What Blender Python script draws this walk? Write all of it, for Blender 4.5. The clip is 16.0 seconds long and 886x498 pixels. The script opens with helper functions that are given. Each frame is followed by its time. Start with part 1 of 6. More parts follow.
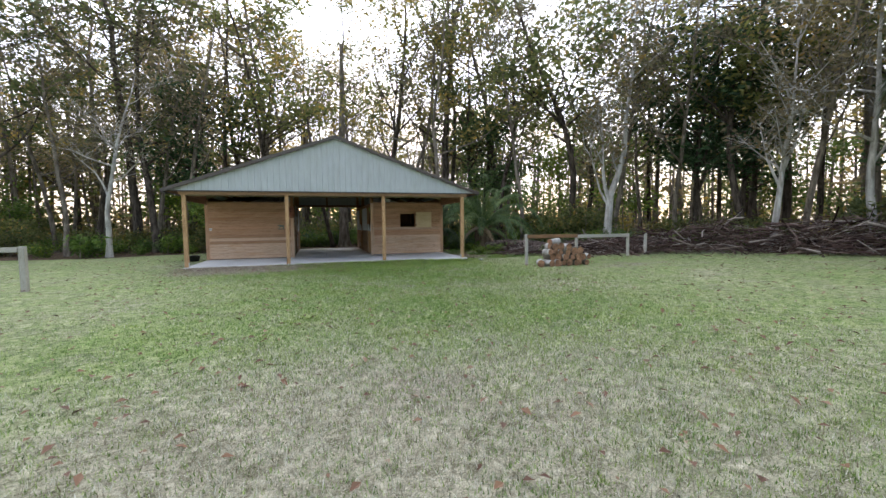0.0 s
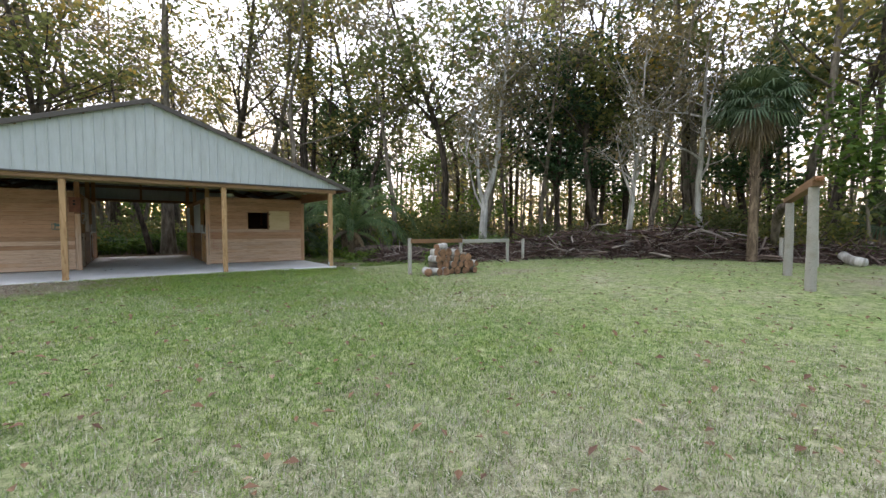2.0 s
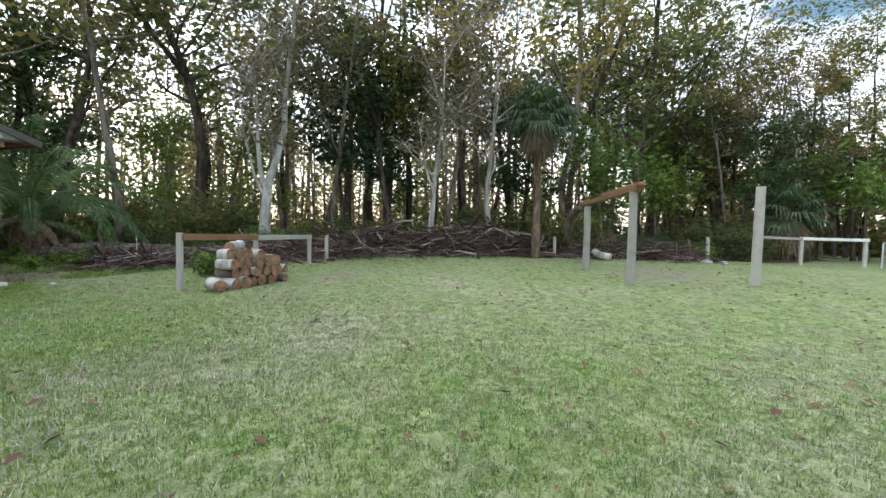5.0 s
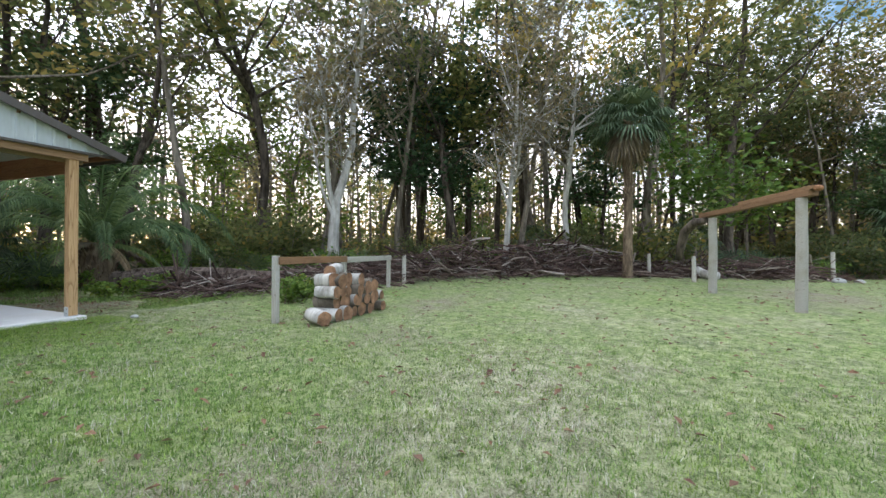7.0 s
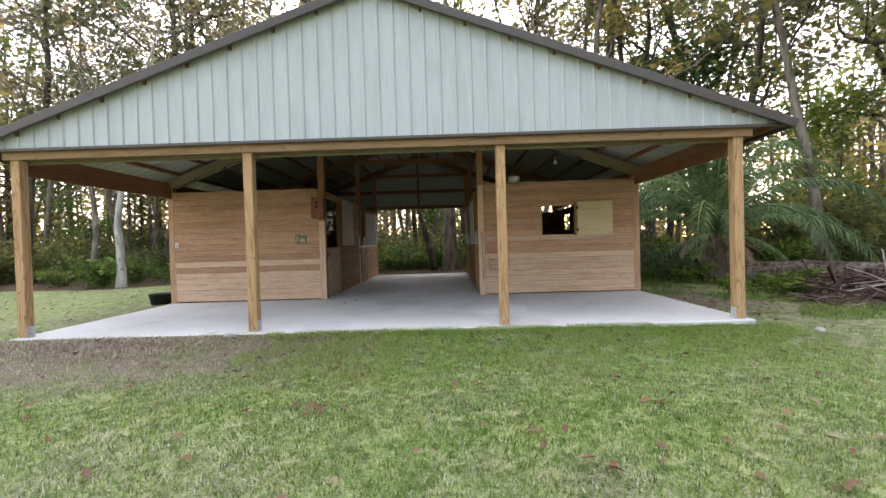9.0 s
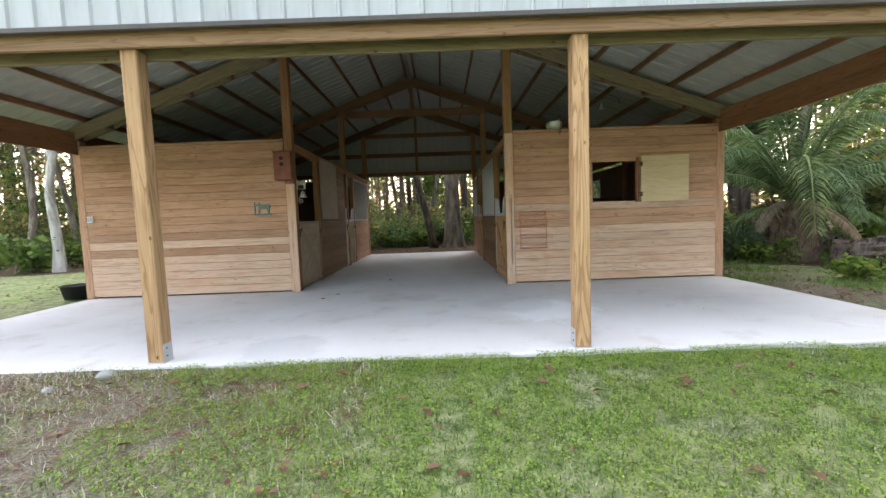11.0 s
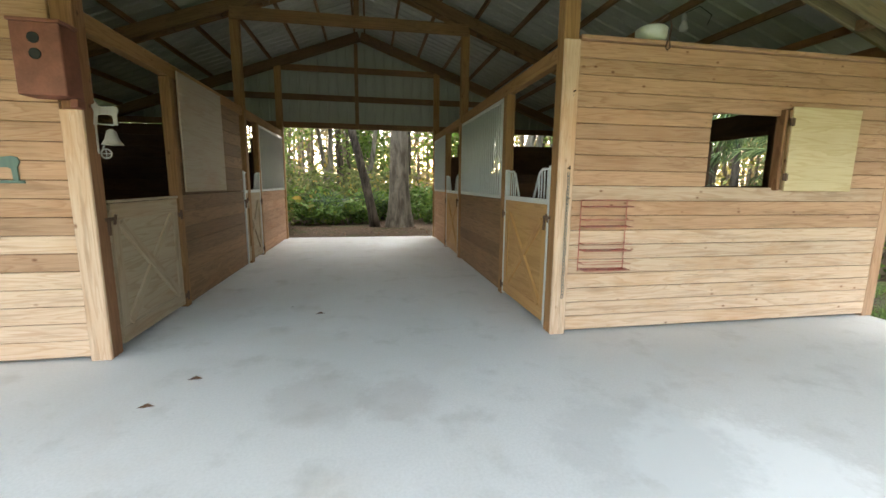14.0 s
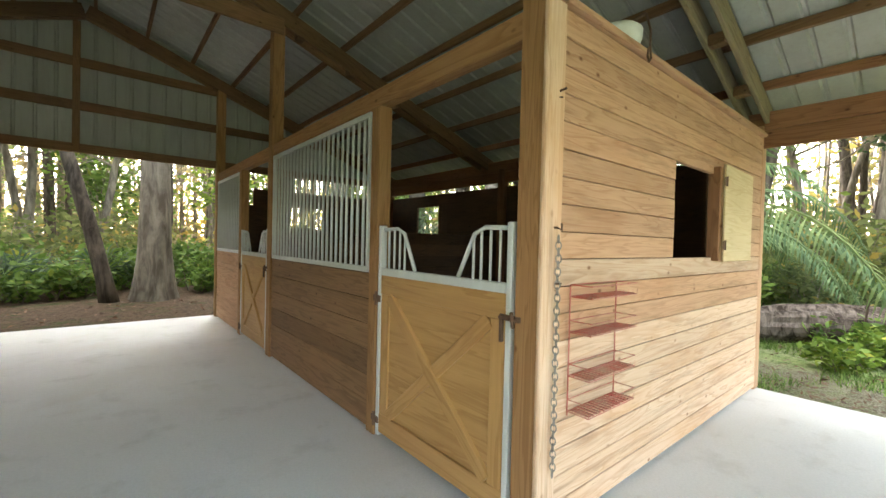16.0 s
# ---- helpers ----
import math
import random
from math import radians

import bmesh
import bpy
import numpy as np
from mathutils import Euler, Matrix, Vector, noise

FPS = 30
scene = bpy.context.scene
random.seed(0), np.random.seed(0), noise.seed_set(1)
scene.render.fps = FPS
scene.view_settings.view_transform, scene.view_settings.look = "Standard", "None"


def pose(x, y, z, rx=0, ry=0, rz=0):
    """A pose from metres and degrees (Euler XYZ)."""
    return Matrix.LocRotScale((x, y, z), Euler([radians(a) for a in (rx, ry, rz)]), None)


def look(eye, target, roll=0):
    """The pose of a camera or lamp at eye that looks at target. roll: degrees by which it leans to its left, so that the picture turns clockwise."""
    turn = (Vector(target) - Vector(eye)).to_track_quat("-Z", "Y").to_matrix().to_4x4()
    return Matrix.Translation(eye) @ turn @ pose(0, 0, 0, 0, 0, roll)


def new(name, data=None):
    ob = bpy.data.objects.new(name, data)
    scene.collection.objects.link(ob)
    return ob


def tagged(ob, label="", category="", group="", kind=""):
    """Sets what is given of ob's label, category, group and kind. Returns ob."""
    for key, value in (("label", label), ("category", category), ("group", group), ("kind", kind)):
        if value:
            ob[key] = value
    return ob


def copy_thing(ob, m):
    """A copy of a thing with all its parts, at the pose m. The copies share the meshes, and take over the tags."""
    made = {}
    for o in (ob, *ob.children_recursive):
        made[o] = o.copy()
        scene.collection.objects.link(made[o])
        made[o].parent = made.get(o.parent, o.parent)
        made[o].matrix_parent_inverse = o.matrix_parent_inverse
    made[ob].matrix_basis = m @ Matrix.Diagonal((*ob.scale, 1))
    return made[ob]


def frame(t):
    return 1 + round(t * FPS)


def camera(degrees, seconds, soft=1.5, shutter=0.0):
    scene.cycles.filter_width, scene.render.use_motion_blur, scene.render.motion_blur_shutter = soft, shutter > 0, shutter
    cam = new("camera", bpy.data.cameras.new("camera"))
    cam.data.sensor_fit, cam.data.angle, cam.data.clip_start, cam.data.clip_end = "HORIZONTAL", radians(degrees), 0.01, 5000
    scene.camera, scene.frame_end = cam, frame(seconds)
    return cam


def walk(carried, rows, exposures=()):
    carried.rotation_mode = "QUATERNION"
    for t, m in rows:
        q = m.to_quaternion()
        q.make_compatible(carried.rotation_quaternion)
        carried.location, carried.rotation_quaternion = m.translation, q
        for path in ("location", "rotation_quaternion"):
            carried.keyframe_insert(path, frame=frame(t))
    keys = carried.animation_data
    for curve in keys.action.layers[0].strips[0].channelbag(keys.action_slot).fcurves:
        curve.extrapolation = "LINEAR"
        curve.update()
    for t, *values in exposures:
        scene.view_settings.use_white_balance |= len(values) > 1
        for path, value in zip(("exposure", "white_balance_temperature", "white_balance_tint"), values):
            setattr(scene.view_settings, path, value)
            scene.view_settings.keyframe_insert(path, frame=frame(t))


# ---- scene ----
cam = camera(94.5, 16.0, shutter=0.06)
PATH = [
    (0, (-0.384, 0.374, 1.519), (0.207, 2.281, 1.398), -0.7),
    (0.5, (-0.315, 0.973, 1.491), (0.5, 2.795, 1.363), -0.8),
    (1, (-0.208, 1.727, 1.449), (0.788, 3.459, 1.346), -0.4),
    (1.5, (-0.078, 2.361, 1.431), (1.023, 4.028, 1.34), 0.1),
    (2, (0.047, 2.981, 1.409), (1.25, 4.576, 1.312), 0.1),
    (2.5, (0.196, 3.604, 1.419), (1.531, 5.091, 1.342), 0.0),
    (3, (0.34, 4.183, 1.396), (1.833, 5.512, 1.315), 0.0),
    (3.5, (0.487, 4.817, 1.406), (2.148, 5.928, 1.317), 0.3),
    (4, (0.604, 5.439, 1.374), (2.401, 6.308, 1.254), 0.9),
    (4.5, (0.797, 6.091, 1.329), (2.694, 6.716, 1.231), 1.5),
    (7, (1.788, 9.099, 1.277), (3.637, 9.859, 1.268), 0.6),
    (7.5, (1.864, 9.761, 1.317), (3.142, 11.298, 1.252), -2.7),
    (8, (1.808, 10.472, 1.321), (2.243, 12.424, 1.299), -3.1),
    (8.5, (1.688, 11.029, 1.304), (1.662, 13.029, 1.283), -1.7),
    (11, (1.153, 14.182, 1.216), (1.158, 16.176, 1.064), -2.1),
    (11.5, (1.042, 14.876, 1.227), (1.093, 16.85, 0.911), -2.3),
    (12, (0.916, 15.468, 1.237), (0.937, 17.41, 0.76), -2.0),
    (12.5, (0.838, 16.137, 1.277), (0.874, 18.052, 0.701), -1.5),
    (13, (0.708, 16.674, 1.324), (0.777, 18.578, 0.716), -0.8),
    (13.5, (0.696, 17.307, 1.378), (0.853, 19.226, 0.836), -0.1),
    (14, (0.638, 17.914, 1.4), (0.989, 19.858, 1.086), 0.6),
    (14.5, (0.701, 18.525, 1.484), (1.449, 20.38, 1.469), 1.7),
    (15, (0.7, 19.093, 1.456), (1.71, 20.819, 1.475), 1.5),
    (15.5, (0.704, 19.643, 1.446), (1.893, 21.251, 1.433), 1.2),
    (16, (0.734, 20.208, 1.468), (2.008, 21.749, 1.435), 1.4),
]
EXPOSURES = [(0.0, 1.15, 5950, 12), (2.0, 1.25, 6150, 11), (4.5, 1.3, 5900, 7), (7.0, 1.5, 5900, 8), (7.5, 1.5, 6500, 11), (8.5, 1.7, 6450, 15), (11.0, 2.3, 6300, 13), (12.5, 2.3, 6400, 9), (13.5, 2.7, 6550, 6), (14.5, 3.45, 6650, 5), (16.0, 3.55, 6700, 5)]
walk(cam, [(t, look(eye, target, roll)) for t, eye, target, roll in PATH], EXPOSURES)

# ---------------------------------------------------------------- world, sun
SUN_AZ, SUN_EL = radians(14), radians(7)
world = bpy.data.worlds.new("sky")
scene.world = world
world.use_nodes = True
wt = world.node_tree
wt.nodes.clear()


def wn(kind, **kw):
    n = wt.nodes.new(kind)
    for k, v in kw.items():
        n.inputs[k].default_value = v
    return n


w_sky = wn("ShaderNodeTexSky")
w_sky.sky_type = "NISHITA"
w_sky.sun_disc = False
w_sky.sun_elevation, w_sky.sun_rotation = SUN_EL, SUN_AZ
w_sky.air_density, w_sky.dust_density, w_sky.ozone_density = 1.0, 2.0, 1.5
w_co = wn("ShaderNodeTexCoord")
w_map = wn("ShaderNodeMapping", Scale=(1.2, 1.2, 4.0))
w_no = wn("ShaderNodeTexNoise", Scale=1.6, Detail=7.0, Roughness=0.55)
w_ramp = wn("ShaderNodeValToRGB")
w_ramp.color_ramp.elements[0].position, w_ramp.color_ramp.elements[1].position = 0.37, 0.57
w_mix = wn("ShaderNodeMix")
w_mix.data_type = "RGBA"
w_sep = wn("ShaderNodeSeparateXYZ")
w_up = wn("ShaderNodeValToRGB")
w_up.color_ramp.elements[0].position, w_up.color_ramp.elements[1].position = 0.02, 0.75
w_up.color_ramp.elements[0].color, w_up.color_ramp.elements[1].color = (0.56, 0.45, 0.34, 1), (1.0, 1.0, 1.05, 1)
w_low = w_up.color_ramp.elements.new(0.28)
w_low.color = (0.66, 0.645, 0.675, 1)
w_amp = wn("ShaderNodeVectorMath")
w_amp.operation = "SCALE"
w_glow = wn("ShaderNodeMapRange")
for k, v in (("From Min", 0.0), ("From Max", 1.0), ("To Min", 13.4), ("To Max", 19.0)):
    w_glow.inputs[k].default_value = v
w_bg = wn("ShaderNodeBackground", Strength=0.15)
w_out = wn("ShaderNodeOutputWorld")
wl = wt.links.new
wl(w_co.outputs["Generated"], w_map.inputs["Vector"])
wl(w_map.outputs["Vector"], w_no.inputs["Vector"])
w_dot = wn("ShaderNodeVectorMath")
w_dot.operation = "DOT_PRODUCT"
w_dot.inputs[1].default_value = (math.sin(SUN_AZ), math.cos(SUN_AZ), 0)
w_veil = wn("ShaderNodeMapRange")
for k, v in (("From Min", -0.15), ("From Max", 0.5), ("To Min", -0.095), ("To Max", 0.06)):
    w_veil.inputs[k].default_value = v
w_sum = wn("ShaderNodeMath")
wl(w_co.outputs["Generated"], w_dot.inputs[0])
wl(w_dot.outputs["Value"], w_veil.inputs["Value"])
wl(w_dot.outputs["Value"], w_glow.inputs["Value"])
wl(w_glow.outputs["Result"], w_amp.inputs["Scale"])  # brighter towards the sunset
wl(w_veil.outputs["Result"], w_sum.inputs[0])
wl(w_no.outputs["Fac"], w_sum.inputs[1])
wl(w_sum.outputs[0], w_ramp.inputs["Fac"])  # the cloud thins out away from the sunset
wl(w_ramp.outputs["Color"], w_mix.inputs[0])
wl(w_co.outputs["Generated"], w_sep.inputs[0])
wl(w_sep.outputs["Z"], w_up.inputs["Fac"])
wl(w_up.outputs["Color"], w_amp.inputs[0])
wl(w_amp.outputs[0], w_mix.inputs[7])
wl(w_sky.outputs["Color"], w_mix.inputs[6])
wl(w_mix.outputs[2], w_bg.inputs["Color"])
wl(w_bg.outputs["Background"], w_out.inputs["Surface"])

sun_data = bpy.data.lights.new("sun", "SUN")
sun_data.energy, sun_data.angle, sun_data.color = 0.7, radians(12), (1.0, 0.86, 0.68)
sun = new("sun", sun_data)
sun.matrix_basis = look((0, 0, 60), (-math.sin(SUN_AZ) * 60, -math.cos(SUN_AZ) * 60, 60 - 60 * math.tan(SUN_EL)))

# ---------------------------------------------------------------- materials


class Mat:
    """A small writer of node materials."""

    def __init__(self, name, rough=0.8, metal=0.0, spec=0.3):
        self.m = bpy.data.materials.new(name)
        self.m.use_nodes = True
        self.t = self.m.node_tree
        self.b = self.t.nodes["Principled BSDF"]
        self.b.inputs["Roughness"].default_value = rough
        self.b.inputs["Metallic"].default_value = metal
        self.b.inputs["Specular IOR Level"].default_value = spec
        self.co = None

    def node(self, kind, **kw):
        n = self.t.nodes.new(kind)
        for k, v in kw.items():
            n.inputs[k].default_value = v
        return n

    def link(self, a, b):
        self.t.links.new(a, b)

    def coords(self, which="Object", scale=(1, 1, 1), shuffle=True):
        """Object coordinates, moved by the object's random number so that alike pieces differ."""
        c = self.node("ShaderNodeTexCoord")
        out = c.outputs[which]
        if shuffle:
            i = self.node("ShaderNodeObjectInfo")
            mul = self.node("ShaderNodeVectorMath")
            mul.operation = "SCALE"
            mul.inputs[0].default_value = (31, 17, 23)
            self.link(i.outputs["Random"], mul.inputs["Scale"])
            add = self.node("ShaderNodeVectorMath")
            add.operation = "ADD"
            self.link(out, add.inputs[0])
            self.link(mul.outputs[0], add.inputs[1])
            out = add.outputs[0]
        mp = self.node("ShaderNodeMapping", Scale=scale)
        self.link(out, mp.inputs["Vector"])
        return mp.outputs["Vector"]

    def noise(self, vec, scale, detail=4.0, rough=0.55, dist=0.0):
        n = self.node("ShaderNodeTexNoise", Scale=scale, Detail=detail, Roughness=rough, Distortion=dist)
        self.link(vec, n.inputs["Vector"])
        return n.outputs["Fac"]

    def ramp(self, fac, stops):
        r = self.node("ShaderNodeValToRGB")
        e = r.color_ramp.elements
        while len(e) < len(stops):
            e.new(0.5)
        for k, (p, c) in enumerate(stops):
            e[k].position = p
            e[k].color = (c, c, c, 1) if isinstance(c, (int, float)) else (*c, 1)
        self.link(fac, r.inputs["Fac"])
        return r.outputs["Color"]

    def mix(self, fac, a, b, mode="MIX"):
        n = self.node("ShaderNodeMix")
        n.data_type = "RGBA"
        n.blend_type = mode
        for k, v in ((0, fac), (6, a), (7, b)):
            if isinstance(v, (int, float)):
                n.inputs[k].default_value = v if k == 0 else (v, v, v, 1)
            elif isinstance(v, tuple):
                n.inputs[k].default_value = (*v, 1)
            else:
                self.link(v, n.inputs[k])
        return n.outputs[2]

    def bump(self, fac, strength=0.3, dist=0.01):
        n = self.node("ShaderNodeBump", Strength=strength, Distance=dist)
        self.link(fac, n.inputs["Height"])
        self.link(n.outputs["Normal"], self.b.inputs["Normal"])

    def colour(self, c):
        if isinstance(c, tuple):
            self.b.inputs["Base Color"].default_value = (*c, 1)
        else:
            self.link(c, self.b.inputs["Base Color"])
        return self.m


def wood(name, light, dark, grain=1.0, knots=True, rough=0.75, vary=0.25, stain=(0.35, 0.17, 0.08), stained=0.35, weather=0.0):
    """Sawn pine: rings stretched along local x, knots, stains, and a tone of its own for each board."""
    m = Mat(name, rough)
    v = m.coords(scale=(0.55, 7.0, 7.0))
    warp = m.noise(v, 1.3, 3.0, 0.5, 0.6)
    rings = m.node("ShaderNodeMath")
    rings.operation = "MULTIPLY"
    rings.inputs[1].default_value = 9.0 * grain
    m.link(warp, rings.inputs[0])
    fr = m.node("ShaderNodeMath")
    fr.operation = "FRACT"
    m.link(rings.outputs[0], fr.inputs[0])
    band = m.ramp(fr.outputs[0], [(0.0, 0.0), (0.55, 0.25), (0.86, 1.0), (1.0, 0.0)])
    v2 = m.coords(scale=(1.2, 40.0, 40.0))
    fine = m.noise(v2, 2.0, 4.0, 0.6)
    c = m.mix(m.mix(1.0, band, 0.75, "MULTIPLY"), light, dark)
    c = m.mix(m.ramp(fine, [(0.40, 0.0), (0.75, 0.4)]), c, dark)
    if knots:
        v3 = m.coords(scale=(4.2, 7.0, 7.0))
        k = m.node("ShaderNodeTexVoronoi", Scale=1.0)
        m.link(v3, k.inputs["Vector"])
        c = m.mix(m.ramp(k.outputs["Distance"], [(0.035, 1.0), (0.06, 0.6), (0.11, 0.0)]), c, (0.5 * dark[0], 0.4 * dark[1], 0.35 * dark[2]))
    v4 = m.coords(scale=(0.8, 2.0, 2.0))
    st = m.noise(v4, 1.1, 5.0, 0.6)
    c = m.mix(m.ramp(st, [(0.50, 0.0), (0.72, stained)]), c, stain)
    if weather:
        # grey-brown weather streaks along the grain and short dark checks
        v5 = m.coords(scale=(0.9, 11.0, 11.0))
        c = m.mix(m.ramp(m.noise(v5, 1.6, 5.0, 0.65), [(0.52, 0.0), (0.70, weather)]), c, (0.24, 0.135, 0.075))
        v6 = m.coords(scale=(2.5, 60.0, 60.0))
        c = m.mix(m.ramp(m.noise(v6, 1.5, 3.0, 0.6), [(0.66, 0.0), (0.74, weather)]), c, (0.12, 0.065, 0.035))
    info = m.node("ShaderNodeObjectInfo")
    tone = m.ramp(info.outputs["Random"], [(0.0, 1.0 - vary), (0.5, 1.0), (1.0, 1.0 + 0.4 * vary)])
    c = m.mix(1.0, c, tone, "MULTIPLY")
    m.bump(fine, 0.25, 0.004)
    return m.colour(c)


WOOD_WALL = wood("weathered_pine_board", (0.52, 0.32, 0.198), (0.355, 0.187, 0.105), vary=0.17, stain=(0.36, 0.165, 0.075), stained=0.55, weather=0.6)
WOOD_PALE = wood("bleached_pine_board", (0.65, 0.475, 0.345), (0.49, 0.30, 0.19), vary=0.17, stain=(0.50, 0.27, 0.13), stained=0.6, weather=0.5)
WOOD_ORANGE = wood("orange_brown_timber", (0.37, 0.205, 0.09), (0.23, 0.115, 0.045), vary=0.2)
# board colour darkened to stand for the shade inside the stalls
WOOD_SHADED = wood("dark_stall_board", (0.10, 0.055, 0.03), (0.055, 0.03, 0.017), vary=0.2, stained=0.2)
WOOD_POST = wood("yellow_pine_post", (0.54, 0.35, 0.18), (0.22, 0.11, 0.045), 0.75, stained=0.2)
WOOD_HEAD = wood("brown_header_timber", (0.40, 0.25, 0.14), (0.22, 0.12, 0.06))
WOOD_DARK = wood("dark_stained_board", (0.25, 0.145, 0.075), (0.14, 0.08, 0.04), stained=0.3)
WOOD_BEAM = wood("roof_timber", (0.215, 0.125, 0.064), (0.12, 0.066, 0.032), vary=0.35)
WOOD_RED = wood("red_brown_timber", (0.28, 0.14, 0.07), (0.17, 0.075, 0.035))
WOOD_GREY = wood("grey_weathered_timber", (0.44, 0.42, 0.37), (0.27, 0.25, 0.21), 1.4, stain=(0.2, 0.17, 0.1))
WOOD_GREEN = wood("treated_timber", (0.25, 0.205, 0.125), (0.14, 0.11, 0.062), stained=0.3)
WOOD_DOOR = wood("varnished_plywood", (0.50, 0.30, 0.12), (0.36, 0.19, 0.065), 0.6, knots=False, rough=0.5, vary=0.1)
WOOD_GDOOR = wood("greyed_door_plywood", (0.42, 0.34, 0.24), (0.30, 0.22, 0.14), 0.6, knots=False, vary=0.1)
PLY = wood("bare_plywood", (0.62, 0.50, 0.31), (0.50, 0.37, 0.20), 0.8, knots=False, vary=0.08, stain=(0.4, 0.27, 0.13))
PLY_GREY = wood("greyed_plywood", (0.42, 0.36, 0.29), (0.35, 0.29, 0.22), 0.6, knots=False, vary=0.05)


def sheet_metal(name, base, dirt, amount=0.35, rough=0.45):
    m = Mat(name, rough, 0.0, 0.4)
    v = m.coords(scale=(3.0, 3.0, 0.5), shuffle=False)
    a = m.noise(v, 2.0, 6.0, 0.65)
    v2 = m.coords(scale=(9.0, 9.0, 1.2), shuffle=True)
    b = m.noise(v2, 3.0, 4.0)
    c = m.mix(m.ramp(a, [(0.42, 0.0), (0.75, amount)]), base, dirt)
    c = m.mix(m.ramp(b, [(0.5, 0.0), (0.8, amount * 0.8)]), c, dirt)
    m.bump(b, 0.08, 0.004)
    return m.colour(c)


METAL_WALL = sheet_metal("painted_gable_metal", (0.46, 0.485, 0.495), (0.28, 0.28, 0.26))
METAL_ROOF = sheet_metal("white_roof_metal", (0.37, 0.375, 0.35), (0.22, 0.22, 0.195))
METAL_TRIM = sheet_metal("brown_metal_trim", (0.075, 0.06, 0.052), (0.11, 0.10, 0.09))
METAL_GALV = sheet_metal("galvanised_steel", (0.50, 0.52, 0.54), (0.36, 0.37, 0.38))
CHAIN = sheet_metal("dull_chain_steel", (0.22, 0.20, 0.18), (0.12, 0.075, 0.05), 0.7, 0.5)
METAL_BAR = sheet_metal("grey_painted_steel", (0.58, 0.60, 0.60), (0.42, 0.42, 0.40))
METAL_RUST = sheet_metal("rusty_iron", (0.12, 0.065, 0.04), (0.06, 0.04, 0.03), 0.6, 0.7)
METAL_RED = sheet_metal("red_flaking_wire", (0.46, 0.10, 0.08), (0.40, 0.27, 0.2), 0.9, 0.7)
VERDIGRIS = sheet_metal("verdigris_plate", (0.13, 0.19, 0.16), (0.07, 0.09, 0.075), 0.5, 0.7)
TIN = sheet_metal("dull_tin_casting", (0.34, 0.31, 0.27), (0.16, 0.13, 0.1), 0.6, 0.6)


def plain(name, c, rough=0.6, scale=8.0, spread=0.25, metal=0.0):
    m = Mat(name, rough, metal)
    v = m.coords(shuffle=True)
    n = m.noise(v, scale, 5.0, 0.6)
    n2 = m.noise(v, scale * 7, 3.0, 0.6)
    k = m.ramp(n, [(0.3, 1.0 - spread), (0.7, 1.0 + spread * 0.5)])
    k2 = m.ramp(n2, [(0.3, 1.0 - spread * 0.6), (0.7, 1.0)])
    m.bump(n2, 0.3, 0.006)
    return m.colour(m.mix(1.0, m.mix(1.0, c, k, "MULTIPLY"), k2, "MULTIPLY"))


WHITE = plain("white_plastic", (0.72, 0.72, 0.70), 0.4, 4, 0.1)
BLACK = plain("black_rubber", (0.02, 0.02, 0.02), 0.6)
REDBOX = plain("red_brown_painted_box", (0.24, 0.09, 0.06), 0.6)
DIRT_FLOOR = plain("stall_dirt", (0.10, 0.075, 0.055), 0.95, 3)


# old spills on the slab: place, size, colour, strength
STAINS = [
    ((0.30, 20.52), 0.34, (0.44, 0.42, 0.39), 0.3),
    ((0.80, 20.42), 0.26, (0.44, 0.39, 0.36), 0.3),
    ((2.45, 19.4), 0.6, (0.80, 0.80, 0.79), 0.9),
    ((2.1, 19.75), 0.5, (0.46, 0.46, 0.45), 0.35),
    ((-0.42, 18.14), 0.4, (0.50, 0.50, 0.50), 0.5),
]


def concrete():
    m = Mat("brushed_concrete", 0.85)
    v = m.coords(shuffle=False)
    big = m.noise(v, 0.45, 6.0, 0.6, 0.4)
    mid = m.noise(v, 2.2, 6.0, 0.65)
    fine = m.noise(v, 60.0, 3.0, 0.6)
    c = m.mix(m.ramp(big, [(0.35, 0.0), (0.7, 1.0)]), (0.72, 0.712, 0.70), (0.62, 0.605, 0.58))
    c = m.mix(m.ramp(mid, [(0.54, 0.0), (0.72, 0.55)]), c, (0.44, 0.42, 0.385))
    rust = m.noise(v, 0.8, 5.0, 0.6, 0.5)
    c = m.mix(m.ramp(rust, [(0.55, 0.0), (0.72, 0.35)]), c, (0.58, 0.50, 0.42))
    c = m.mix(m.ramp(fine, [(0.35, 0.25), (0.6, 0.0)]), c, (0.50, 0.49, 0.47))
    for at, size, tint, amount in STAINS:
        d = m.node("ShaderNodeVectorMath")
        d.operation = "DISTANCE"
        d.inputs[1].default_value = (*at, 0)
        m.link(v, d.inputs[0])
        ragged = m.node("ShaderNodeMath")
        ragged.operation = "MULTIPLY_ADD"
        ragged.inputs[1].default_value = -1.6 * size
        m.link(m.noise(v, 4.0, 7.0, 0.75), ragged.inputs[0])
        m.link(d.outputs["Value"], ragged.inputs[2])
        c = m.mix(m.ramp(ragged.outputs[0], [(0.0, amount), (0.35 * size, 0.0)]), c, tint)
    spots = m.node("ShaderNodeTexVoronoi", Scale=1.7)
    m.link(v, spots.inputs["Vector"])
    c = m.mix(m.ramp(spots.outputs["Distance"], [(0.012, 0.8), (0.03, 0.0)]), c, (0.15, 0.12, 0.09))
    m.bump(fine, 0.15, 0.003)
    return m.colour(c)


CONCRETE = concrete()


